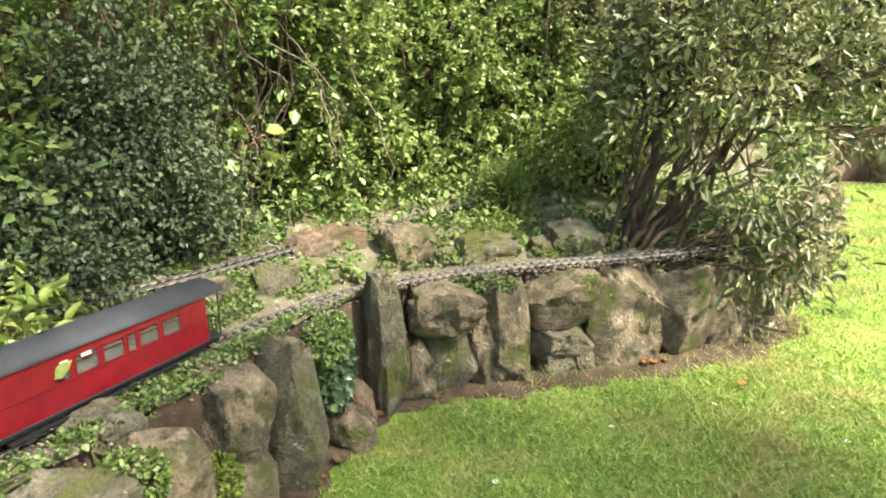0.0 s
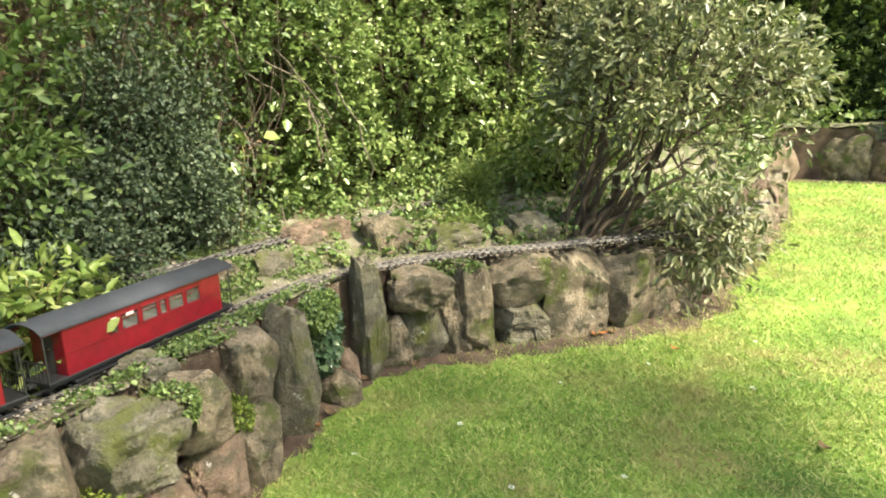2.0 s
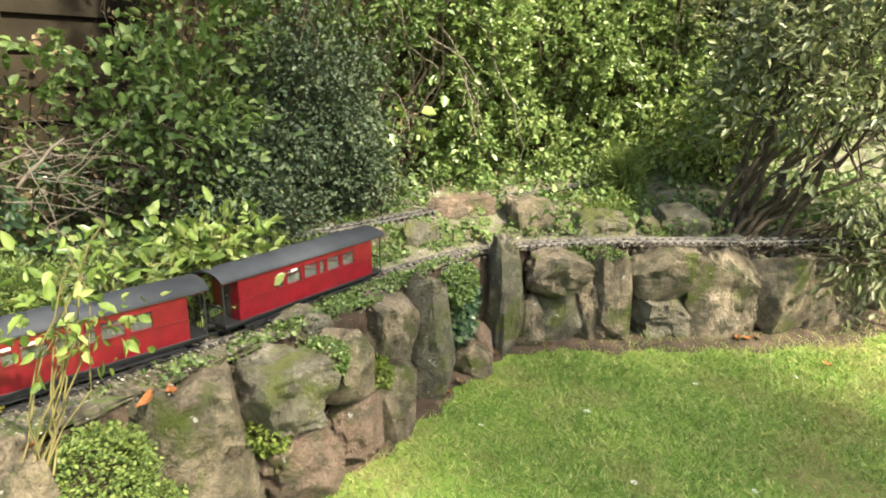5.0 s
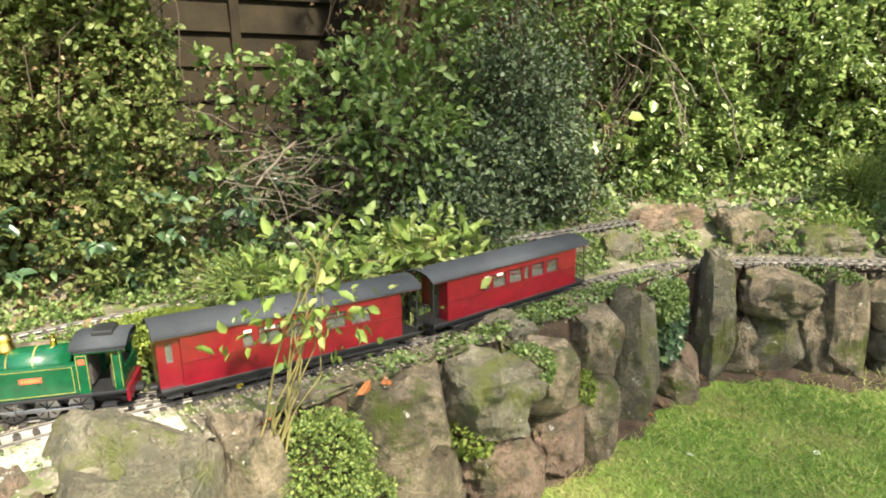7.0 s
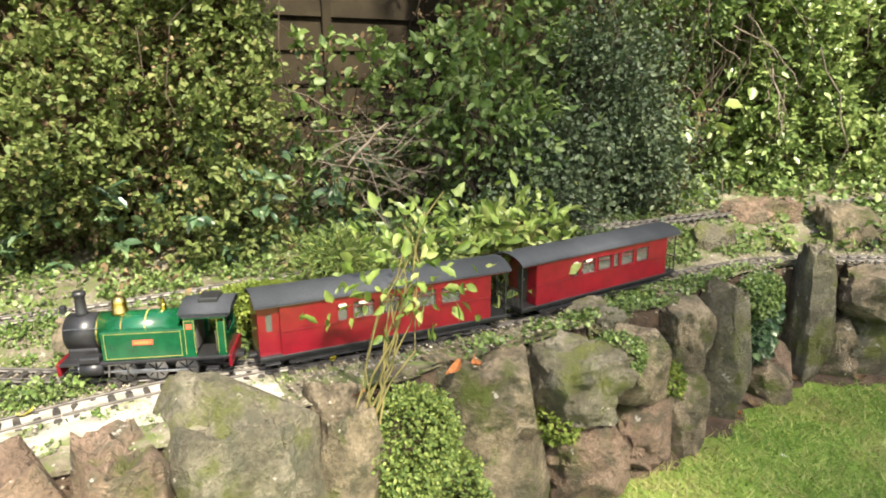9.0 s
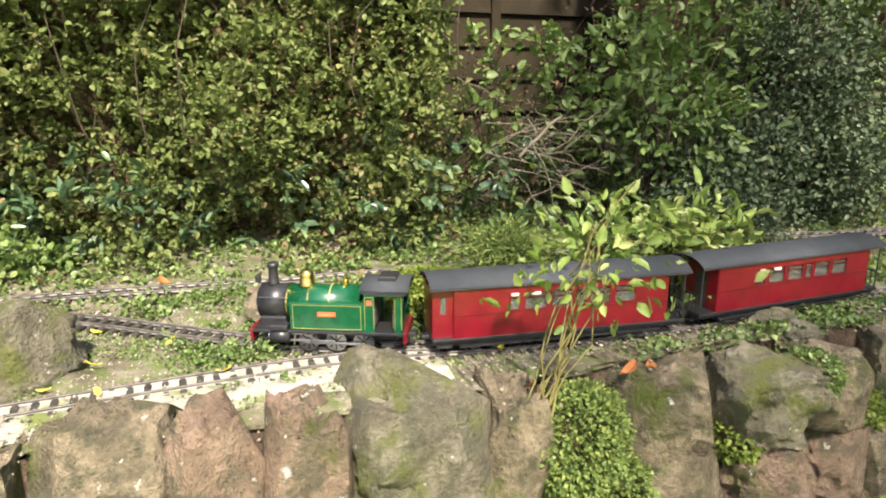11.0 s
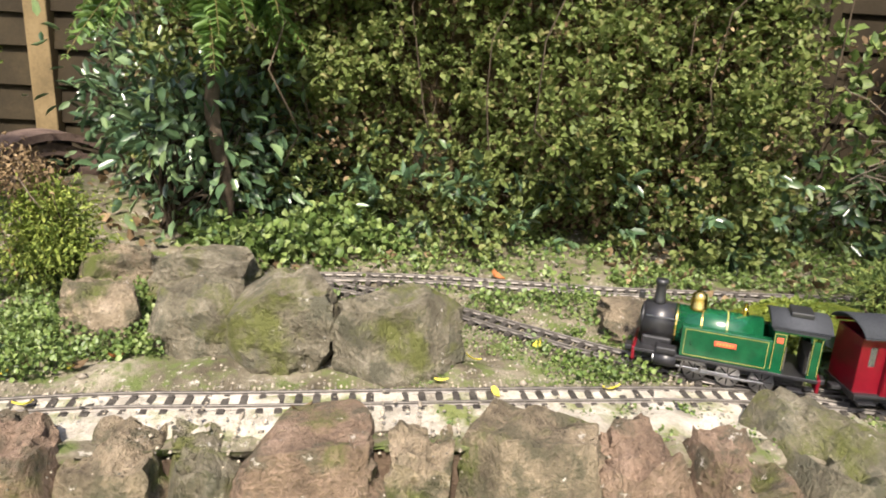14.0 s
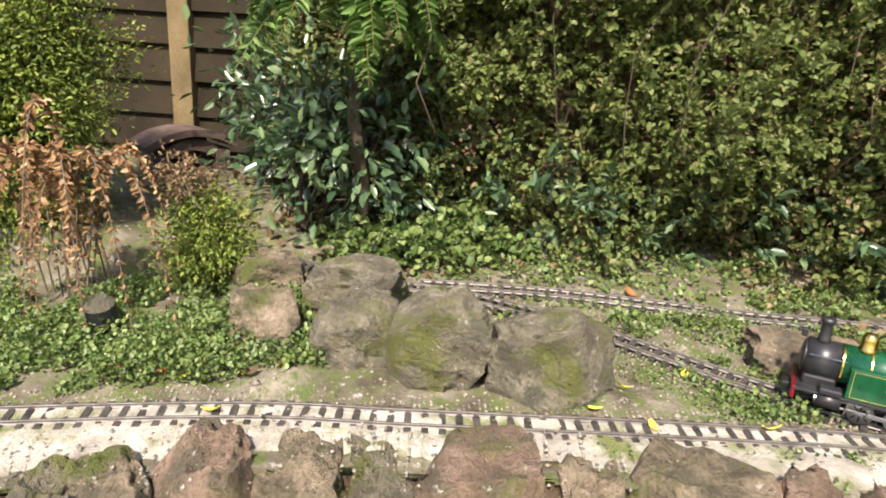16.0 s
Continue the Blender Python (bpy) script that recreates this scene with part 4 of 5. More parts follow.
# ---- tunnel arch ----
arch = thing("tunnel_arch", (-3.12, -1.05, 0.42), "dark brown stone tunnel mouth for the model railway", "tunnel arch", turn=28)
arch.scale = (0.95, 0.95, 0.95)
for k in range(7):
    an = math.radians(52 + 76 * (k + 0.5) / 7)
    vo = part("arch_stone", box(0, 0, 0, 0.14, 0.034, 0.046, 0.004), M_arch, arch)
    vo.matrix_basis = Matrix.Translation((0, 0.15 * math.cos(an), 0.02 + 0.15 * math.sin(an))) @ Matrix.Rotation(an - math.pi / 2, 4, "X")
for sy in (-1, 1):
    for k in range(3):
        part("pier_stone", box(0, sy * 0.122, 0.025 + k * 0.05, 0.14, 0.062, 0.048, 0.004), M_arch, arch)
bm = bmesh.new()
ring = [[bm.verts.new((x_, (0.30 + e) * math.cos(a_), -0.095 + (0.30 + e) * math.sin(a_))) for a_ in np.linspace(math.radians(56), math.radians(124), 15)] for x_, e in ((-0.09, 0), (0.09, 0), (0.09, 0.026), (-0.09, 0.026))]
for a in range(4):
    for k in range(14):
        bm.faces.new((ring[a][k], ring[a][k + 1], ring[(a + 1) % 4][k + 1], ring[(a + 1) % 4][k]))
part("coping", bm, M_arch, arch)
# dark plate behind the opening, in place of the tunnel's own shade
part("tunnel_shade_plate", box(-0.10, 0, 0.09, 0.02, 0.27, 0.18, 0.002), M_interior, arch, "dark plate standing in for the shade inside the tunnel")

# ---- plants ----
def hedge_points(line, s0, s1, z0, z1, n_, depth, seed, lump=0.10, spray=1, reach=0.07):
    """Points and outward ways on an uneven leafy face along a line; spray: leaves to a twig."""
    a, b = int(s0 * (len(line) - 1)), int(s1 * (len(line) - 1))
    m_ = max(1, n_ // spray)
    k = rng.integers(a, b, m_)
    t = tangents(line)[k]
    nn = np.stack([t[:, 1], -t[:, 0]], 1)
    z = z0 + (z1 - z0) * rng.random(m_)
    along = k * 0.02
    f_ = np.array([noise.noise(Vector((s_ * 2.6 + seed, z_ * 2.6, seed * 3.1))) + 0.6 * noise.noise(Vector((s_ * 7 + seed, z_ * 7, seed))) for s_, z_ in zip(along, z)])
    inn = depth * rng.random(m_) ** 1.8 - lump * f_ * 1.6
    p = line[k] - nn * inn[:, None] + rng.normal(0, 0.01, (m_, 2))
    g = terrace_z(p[:, 0], p[:, 1])
    p3 = np.c_[p, g + z]
    o3 = np.c_[nn, 0.35 * np.ones(m_)]
    if spray > 1:
        way = unit(o3 + rng.normal(0, 0.7, (m_, 3)) + np.array([0, 0, 0.2]))
        p3 = (p3[:, None] + way[:, None] * (reach * rng.random((m_, spray, 1))) + rng.normal(0, 0.006, (m_, spray, 3))).reshape(-1, 3)
        o3 = np.repeat(o3 * 0.4 + way * 0.9, spray, axis=0)
    return p3, o3


def hedge_bush(name, s0, s1, z1, n_, mat, size, label, depth=0.35, seed=1.0, width=0.5, twigs=120, dead=0.0, lump=0.10, z0=0.02, line=None):
    line = HEDGE if line is None else line
    hb = thing(name, (0, 0, 0), label, "hedge")
    p, o = hedge_points(line, s0, s1, z0, z1, n_, depth, seed, lump, 9, size * 2.6)
    leaves_object("foliage", p, o, size, mat, hb, width=width)
    if dead:
        p, o = hedge_points(line, s0, s1, 0.02, z1, int(n_ * dead), depth * 1.5, seed + 5, lump)
        p[:, :2] -= o[:, :2] * 0.12
        leaves_object("dry_foliage", p, o, size * 0.8, L_dead, hb, "dry brown inner leaves", width=width)
    tb = Tubes(5)
    for _ in range(twigs):
        p, o = hedge_points(line, s0, s1, 0.3, z1, 1, depth, seed, lump)
        p[0][:2] -= o[0][:2] * 0.05
        root = p[0] - np.r_[o[0][:2], 0] * (0.2 + 0.2 * rng.random()) + rng.normal(0, 0.1, 3)
        root[2] = terrace_z(root[0:1], root[1:2])[0] - 0.02
        tb.add(bent(root, p[0], 0.1, 9, 0.9), 0.0035, 0.001)
    tagged(tb.build("branch_mass", M_bark, hb), kind="stuff")
    return hb


def shrub(name, base, centre, radii, clumps, per, mat, size, label, category="shrub", stem_mat=None, stem_r=0.008, spread=0.07, width=0.5, droop=0.3, shell=0.55, fans=0.8, stems=None, cut=None):
    """Crooked stems from the base to clumps of leaves spread unevenly through an ellipsoid."""
    sh = thing(name, tuple(base), label, category)
    base, centre, radii = np.array(base, float), np.array(centre, float), np.array(radii, float)
    d = unit(rng.normal(0, 1, (clumps, 3)))
    r_ = shell + (1 - shell) * rng.random(clumps) ** 0.6
    sd_ = float(base[0] * 7 + base[1] * 3)
    lob = np.array([0.86 + 0.85 * noise.noise(Vector(v) * 1.6 + Vector((sd_, 2.0, 5.0))) for v in d])
    c = centre + d * r_[:, None] * radii * (lob * (0.9 + 0.25 * rng.random(clumps)))[:, None]
    if cut is not None:
        c[:, 2] = np.maximum(c[:, 2], cut + 0.04 * rng.random(clumps))
    tb = Tubes(5)
    P, O = [], []
    for k in range(clumps):
        if stems is None or k < stems:
            tb.add(bent(rng.normal(0, 0.012, 3) * np.array([1, 1, 0]), c[k] - base, 0.12, 8, 0.35), stem_r * (0.6 + 0.6 * rng.random()), 0.0015)
        m_ = int(per * (0.5 + rng.random()))
        q_ = c[k] + rng.normal(0, spread, (m_, 3)) * np.array([1, 1, 0.8])
        P.append(q_ - base)
        O.append(unit(q_ - centre) * 0.6 + unit(q_ - c[k]) * 0.5)
    tagged(tb.build("stem_mass", stem_mat or M_bark, sh), kind="stuff")
    leaves_object("foliage", np.vstack(P), np.vstack(O), size, mat, sh, width=width, droop=droop, spread=fans)
    return sh


hedge_bush("privet_hedge", 0.0, 0.35, 1.55, 90000, L_hedge, 0.0205, "tall overgrown hedge of small yellow-green leaves with brown twiggy gaps", 0.30, 1.0, 0.62, 90, 0.25, 0.15)
hedge_bush("laurel_bush", 0.02, 0.42, 0.30, 1300, L_dark, 0.042, "low glossy dark green shrubs along the hedge foot", 0.14, 3.0, 0.42, 30, 0, 0.07, 0.0)
hedge_bush("elder_bush", 0.36, 0.47, 0.62, 2000, L_cover, 0.034, "sparse green shrub with dark gaps before the fence", 0.40, 8.0, 0.55, 50, 0.2, 0.16)
hedge_bush("ivy_hedge", 0.45, 0.70, 1.5, 18000, L_cover, 0.028, "shady overgrown hedge tangled with dry twigs", 0.42, 5.0, 0.5, 160, 0.35, 0.18)
hedge_bush("box_hedge", 0.66, 0.93, 1.5, 34000, L_sunny, 0.030, "leafy bright green hedge, sunshine put into its leaf colour", 0.35, 11.0, 0.55, 90, 0, 0.15)
hedge_bush("mixed_hedge", 0.90, 1.0, 1.7, 8000, L_olive, 0.034, "olive green hedge in half shade", 0.4, 14.0, 0.5, 60, 0.1, 0.12)
HEDGE_2 = spline([(0.65, 3.75), (1.1, 4.3), (1.6, 5.2), (2.0, 6.2), (2.5, 7.0), (3.6, 7.2), (5.0, 6.9), (7.5, 6.3)], 0.02)
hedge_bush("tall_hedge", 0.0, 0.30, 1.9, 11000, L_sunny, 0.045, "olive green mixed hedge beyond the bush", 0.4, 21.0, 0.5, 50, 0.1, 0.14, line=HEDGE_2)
hedge_bush("yew_hedge", 0.28, 1.0, 2.6, 32000, L_bright, 0.07, "dense dark green clipped hedge beyond the lawn", 0.25, 25.0, 0.45, 30, 0, 0.08, line=HEDGE_2)


# solid dark sheets in the two far hedges, inner shade put into colour
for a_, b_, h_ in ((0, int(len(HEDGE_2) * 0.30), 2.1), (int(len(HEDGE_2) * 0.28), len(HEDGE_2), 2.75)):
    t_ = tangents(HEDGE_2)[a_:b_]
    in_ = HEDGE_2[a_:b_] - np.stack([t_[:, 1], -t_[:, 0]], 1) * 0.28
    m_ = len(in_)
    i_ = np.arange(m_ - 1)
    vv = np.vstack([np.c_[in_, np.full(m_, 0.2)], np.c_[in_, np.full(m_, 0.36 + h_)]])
    tagged(quads_object("inner_sheet", vv, np.stack([i_, i_ + 1, m_ + i_ + 1, m_ + i_], 1), M_hedge_shade, bpy.data.objects["tall_hedge" if a_ == 0 else "yew_hedge"]), "dark sheet standing in for the shade inside the far hedge")

# brown twiggy inside of the near hedge
for a_, b_, h_, in_d in ((0.0, 0.34, 1.7, 0.21), (0.47, 1.0, 1.65, 0.34)):
    ka, kb = int(a_ * (len(HEDGE) - 1)), int(b_ * (len(HEDGE) - 1))
    t_ = tangents(HEDGE)[ka:kb]
    zz = np.linspace(0.0, h_, 40)
    P_ = []
    for j_, (p_, t2) in enumerate(zip(HEDGE[ka:kb], t_)):
        for z_ in zz:
            e_ = in_d + 0.08 * noise.noise(Vector((p_[0] * 9, p_[1] * 9, z_ * 9)))
            P_.append((p_[0] - t2[1] * e_, p_[1] + t2[0] * e_, 0.36 + z_))
    m_ = kb - ka
    ids = np.arange(m_ * 40).reshape(m_, 40)
    tagged(quads_object("inner_sheet", np.array(P_), np.stack([ids[:-1, :-1], ids[1:, :-1], ids[1:, 1:], ids[:-1, 1:]], -1).reshape(-1, 4), M_brush, bpy.data.objects["privet_hedge" if a_ == 0 else "ivy_hedge"]), "brown twiggy inside of the hedge")

# an unseen tree, added across the lawn to shade the rockery
tree = shrub("unseen_shade_tree", (4.6, -0.5, 0.0), (3.35, -0.45, 4.9), (1.25, 1.2, 0.6), 26, 30, L_olive, 0.13, "unseen broad leafy tree added across the lawn to cast shade", "tree", M_bark, 0.06, 0.26, 0.55, 0.3, 0.0, 0.8, 1)
tb = Tubes(9)
tb.add(bent((0, 0, -0.05), (-0.9, -0.1, 4.3), 0.02, 12, 0.1), 0.13, 0.06)
tb.build("trunk", M_bark, tree)
tb = Tubes(6)
for k in range(14):
    tb.add(bent((-0.5 - 0.03 * k, -0.06, 2.6 + 0.12 * k), (-1.25 + rng.normal(0, 0.75), 0.05 + rng.normal(0, 0.7), 4.9 + rng.normal(0, 0.3)), 0.05, 8, 0.25), 0.045, 0.012)
# extra crown lobe, added to shade the hedge and shrubs at the left
c_ = np.array([-3.15, 0.35, 4.7]) + unit(rng.normal(0, 1, (12, 3))) * (rng.random((12, 1)) ** 0.5) * np.array([0.65, 0.70, 0.35])
for k in range(6):
    tb.add(bent((-0.85, -0.08, 3.9 + 0.06 * k), c_[k], 0.05, 10, 0.12), 0.035, 0.010)
tagged(tb.build("limb_mass", M_bark, tree), kind="stuff")
c_ = np.repeat(c_, 24, axis=0) + rng.normal(0, 0.22, (12 * 24, 3))
leaves_object("outer_foliage", c_, unit(rng.normal(0, 1, c_.shape)), 0.13, L_olive, tree, width=0.55)




def ground_at(x, y):
    return float(terrace_z(np.array([x]), np.array([y]))[0])


# large shrubs
for c_, r3, nc in (((-1.05, 1.80, 0.88), (0.24, 0.27, 0.42), 120), ((-0.97, 1.92, 0.64), (0.20, 0.20, 0.22), 60), ((-1.17, 1.62, 0.66), (0.20, 0.24, 0.28), 70)):
    shrub("cotoneaster_bush", (c_[0] - 0.12, c_[1], 0.44), c_, r3, nc, 110, L_box, 0.0165, "dark blue-green bush with tiny glossy leaves and an uneven outline", spread=0.06, width=0.6, shell=0.25)
shrub("spindle_bush", (-1.30, 1.42, 0.44), (-1.24, 1.42, 0.80), (0.22, 0.26, 0.34), 55, 30, L_cover, 0.032, "loose green bush with glossy leaves beside the dark gap", spread=0.07, width=0.5, shell=0.3)
shrub("trailing_bush", (-1.25, 1.50, 0.44), (-1.10, 1.48, 0.56), (0.16, 0.20, 0.14), 60, 90, L_box, 0.0145, "low dark trailing bush hanging over the rear track", spread=0.05, width=0.6)
shrub("viburnum_skirt", (0.55, 2.42, 0.30), (0.98, 2.50, 0.36), (0.30, 0.16, 0.26), 60, 24, L_olive, 0.042, "hanging leafy lower shoots of the large bush over the wall", "bush", M_bark, 0.006, 0.06, 0.34, 0.9, 0.4, 0.8, 20, 0.08)
shrub("pale_leaved_bush", (0.52, 3.2, 0.42), (0.42, 3.15, 0.72), (0.30, 0.22, 0.34), 80, 34, L_light, 0.036, "loose pale green shrub behind the track", spread=0.07, stem_r=0.006)
shrub("leafy_shrub", (-0.99, 1.10, 0.37), (-0.99, 1.10, 0.50), (0.13, 0.22, 0.12), 80, 11, L_light, 0.038, "small light green shrub with long pointed leaves beside the track", "shrub", M_stem, 0.004, 0.045, 0.42, 0.1, 0.4)
shrub("leafy_shrub", (-1.14, 0.93, 0.37), (-1.12, 0.93, 0.50), (0.12, 0.14, 0.10), 40, 10, L_bright, 0.034, "small bright green shrub between the two tracks", "shrub", M_stem, 0.004, 0.045, 0.45, 0.1, 0.4)
shrub("rose_sapling", (-0.845, 0.385, 0.345), (-0.77, 0.46, 0.64), (0.15, 0.17, 0.14), 30, 7, L_light, 0.024, "thin brown-stemmed sapling with sparse light green leaves", "sapling", M_stem, 0.0024, 0.035, 0.5, 0.3, 0.4, 0.8, 10)
shrub("dwarf_conifer", (-1.28, 0.75, 0.38), (-1.28, 0.75, 0.47), (0.10, 0.12, 0.10), 60, 70, L_conifer, 0.020, "feathery dark green dwarf conifer", "conifer", M_bark, 0.004, 0.03, 0.18, 0.0, 0.3, 0.5)
shrub("upright_conifer", (0.0, 2.66, 0.42), (0.0, 2.66, 0.55), (0.085, 0.085, 0.16), 60, 80, L_conifer, 0.026, "small upright yellow-green dwarf conifer", "conifer", M_bark, 0.004, 0.03, 0.16, -0.6, 0.3, 0.5)
shrub("heather_clump", (-0.06, 2.44, 0.38), (-0.06, 2.44, 0.43), (0.15, 0.08, 0.05), 40, 40, L_light, 0.020, "low light green clump spilling over a rock", "plant", M_stem, 0.003, 0.03, 0.3, 0.1, 0.4)
shrub("golden_thuja", (-2.62, -1.50, 0.42), (-2.52, -1.47, 0.80), (0.25, 0.26, 0.42), 300, 210, L_thuja, 0.014, "golden green thuja bush with flat feathery sprays", "conifer", M_bark, 0.010, 0.045, 0.42, 0.0, 0.6, 0.7)
shrub("small_thuja", (-2.18, -0.96, 0.39), (-2.17, -0.95, 0.50), (0.075, 0.085, 0.14), 70, 110, L_thuja, 0.012, "small drooping golden thuja, partly brown", "conifer", M_bark, 0.004, 0.03, 0.42, 0.5, 0.3, 0.7)
shrub("dry_thuja_top", (-2.19, -0.98, 0.39), (-2.20, -0.99, 0.64), (0.07, 0.07, 0.05), 20, 60, L_dead, 0.012, "withered brown shoots over a small thuja", "conifer", M_twig, 0.003, 0.03, 0.42, 0.6, 0.3, 0.7)
shrub("laurel_bush", (-2.85, -0.60, 0.42), (-2.80, -0.56, 0.64), (0.22, 0.20, 0.20), 60, 22, L_dark, 0.042, "dark glossy evergreen shrub beside the tunnel mouth", spread=0.06, width=0.42)
shrub("laurel_bush", (-2.50, -0.42, 0.42), (-2.48, -0.44, 0.56), (0.14, 0.20, 0.14), 26, 16, L_dark, 0.04, "dark glossy evergreen shrub under the hedge", spread=0.06, width=0.42)
shrub("laurel_bush", (-2.52, -0.66, 0.42), (-2.42, -0.56, 0.70), (0.20, 0.24, 0.20), 70, 16, L_dark, 0.044, "dark glossy evergreen shrub below the fern", spread=0.06, width=0.42)
shrub("laurel_bush", (-3.0, -0.72, 0.42), (-2.92, -0.70, 0.80), (0.20, 0.20, 0.30), 60, 18, L_dark, 0.044, "tall dark glossy evergreen shrub before the fence", spread=0.07, width=0.42)
shrub("strawberry_plant", (-1.20, 0.50, 0.37), (-1.20, 0.50, 0.40), (0.045, 0.06, 0.025), 10, 3, L_dark, 0.042, "small plant with round blue-green leaves beside the points", "plant", M_stem, 0.002, 0.015, 0.9, 0.1, 0.5)
shrub("strawberry_plant", (-0.50, 1.98, 0.37), (-0.50, 1.98, 0.41), (0.07, 0.06, 0.03), 12, 5, L_bright, 0.03, "small broad-leaved weed between the rocks", "plant", M_stem, 0.002, 0.02, 0.8, 0.1, 0.5)

# the large open bush: dark stems fan out of one root, leaves sit in whorls on the outer shoots
def open_bush(base, centre, radii, limbs, label):
    ob = thing("viburnum_bush", base, label, "bush")
    base, centre, radii = np.array(base), np.array(centre), np.array(radii)
    P, O = [], []
    shoots = Tubes(5)
    for k in range(limbs):
        up = k / (limbs - 1)
        d = unit(np.array([-0.75 + 1.75 * up + rng.normal(0, 0.12), rng.normal(-0.1, 0.55), 1.0 - 0.75 * up ** 2 + rng.normal(0, 0.1)]))
        end = centre + d * radii * (0.72 + 0.2 * rng.random())
        way = bent(rng.normal(0, 0.05, 3) * np.array([1, 0.4, 0]), end - base, 0.06, 12, 0.22)
        tb = Tubes(7)
        tb.add(way, 0.009 + 0.004 * rng.random(), 0.004)
        tb.build("stem", M_bark, ob)
        for q_ in range(17):
            at = way[6 + (q_ * 6) // 17] if q_ < 14 else way[-1]
            e = unit(rng.normal(0, 1, 3) + 0.9 * unit(at + base - centre) + np.array([0.15, -0.1, 0.25]))
            tip = at + e * (0.12 + 0.20 * rng.random())
            rel = (tip + base - centre) / radii
            far = np.linalg.norm(rel)
            if far > 1.08:
                tip = centre + rel / far * radii * 1.08 - base
            shoots.add(bent(at, tip, 0.08, 6, 0.3), 0.0032, 0.0012)
            if far < 0.52:
                continue
            m_ = int(10 + 34 * np.clip(far - 0.5, 0, 0.6))
            w_ = tip + rng.normal(0, 0.032, (m_, 3))
            P.append(w_)
            O.append(unit(w_ - tip) * 0.8 + e * 0.5)
    tagged(shoots.build("shoot_mass", M_bark, ob), kind="stuff")
    leaves_object("foliage", np.vstack(P), np.vstack(O), 0.040, L_olive, ob, width=0.36, droop=0.6, spread=0.5)


open_bush((0.46, 2.43, 0.32), (0.84, 2.56, 0.80), (0.52, 0.42, 0.60), 19, "large open olive-leaved bush with dark slender stems leaning over the wall")

# maple-like big pale leaves and a heap of dead twigs
mp = thing("maple_seedling", (-0.86, 2.06, 0.45), "seedling with large pale green lobed leaves", "seedling")
c = np.array([0.06, -0.04, 0.38]) + rng.normal(0, 0.05, (14, 3))
leaves_object("leaf_spray", c, np.tile([0.7, -0.6, -0.1], (14, 1)), 0.048, L_light, mp, width=0.95, spread=0.5)
tb = Tubes(5)
tb.add(bent((0, 0, 0), (0.06, -0.04, 0.4), 0.1, 8), 0.005, 0.002)
tagged(tb.build("stem", M_stem, mp))
tw = thing("twig_heap", (-1.48, 1.10, 0.45), "tangle of dry grey fallen twigs against the hedge", "dead twigs")
tb = Tubes(5)
for k in range(34):
    a = rng.normal(0, 1, 3) * np.array([0.08, 0.13, 0.07]) + np.array([0.04, -0.03, 0.25])
    d = unit(rng.normal(0, 0.5, 3) + np.array([0.55, 0.7, -0.1]))
    tb.add(bent(a - d * 0.12, a + d * (0.08 + 0.16 * rng.random()), 0.05, 7, 0.25), 0.0019, 0.0007)
tb.add(bent((0.10, -0.20, 0.26), (0.16, -0.10, 0.37), 0.02, 5, 0.1), 0.005, 0.004)
tagged(tb.build("twig_mass", M_twig, tw), kind="stuff")
tb = Tubes(5)
dt = thing("dry_climber", (-0.95, 2.35, 0.5), "dry climbing stems hanging in the hedge", "climber")
for k in range(60):
    a = np.array([0, 0, 0.55]) + rng.normal(0, 1, 3) * np.array([0.2, 0.2, 0.3])
    tb.add(bent(a, a + np.array([rng.normal(0, 0.15), rng.normal(0, 0.15), -0.1 - 0.4 * rng.random()]), 0.05, 9, 0.7), 0.003, 0.0015)
tagged(tb.build("stem_mass", M_twig, dt), kind="stuff")

# bare trunks and ferns beside the hedge's end
tb = Tubes(8)
for x, y, lean in ((-2.58, -0.36, 0.03), (-2.50, -0.30, -0.05), (-2.66, -0.46, 0.08)):
    tb.add(bent((x, y, 0.38), (x + lean, y - lean, 1.9), 0.0, 10, 0.12), 0.020, 0.015)
tagged(tb.build("sapling_trunk", M_bark), "slim bare brown trunks at the hedge's end", "tree trunk")


def frond(parent, base, tip, arch_, leaf, width_, mat, stem_mat, n_=26, name="frond"):
    """One fern frond: a curved rib with paired leaflets."""
    base, tip = np.array(base, float), np.array(tip, float)
    t = np.linspace(0, 1, n_)[:, None]
    p = base + (tip - base) * t + np.array([0, 0, arch_]) * 4 * t * (1 - t)
    tb = Tubes(4)
    tb.add(p, 0.0022, 0.0008)
    rib = tb.build(name, stem_mat, parent)
    d = tangents(p)
    side = unit(np.cross(d, np.array([0.1, 0.1, 1.0])))
    P, O, S = [], [], []
    for sg in (-1, 1):
        for off_ in (0, 0.5):
            P.append(p[3:] + d[3:] * off_ * 0.01)
            O.append(side[3:] * sg + d[3:] * 0.35)
            S.append(leaf * np.sin(np.linspace(0.5, 3.0, n_ - 3)) + 0.006)
    leaves_object("leaf_blade", np.vstack(P), np.vstack(O), np.concatenate(S), mat, rib, width=width_, spread=0.15 if mat is L_fern else 0.55, droop=0.3 if mat is L_fern else 1.2)
    return rib


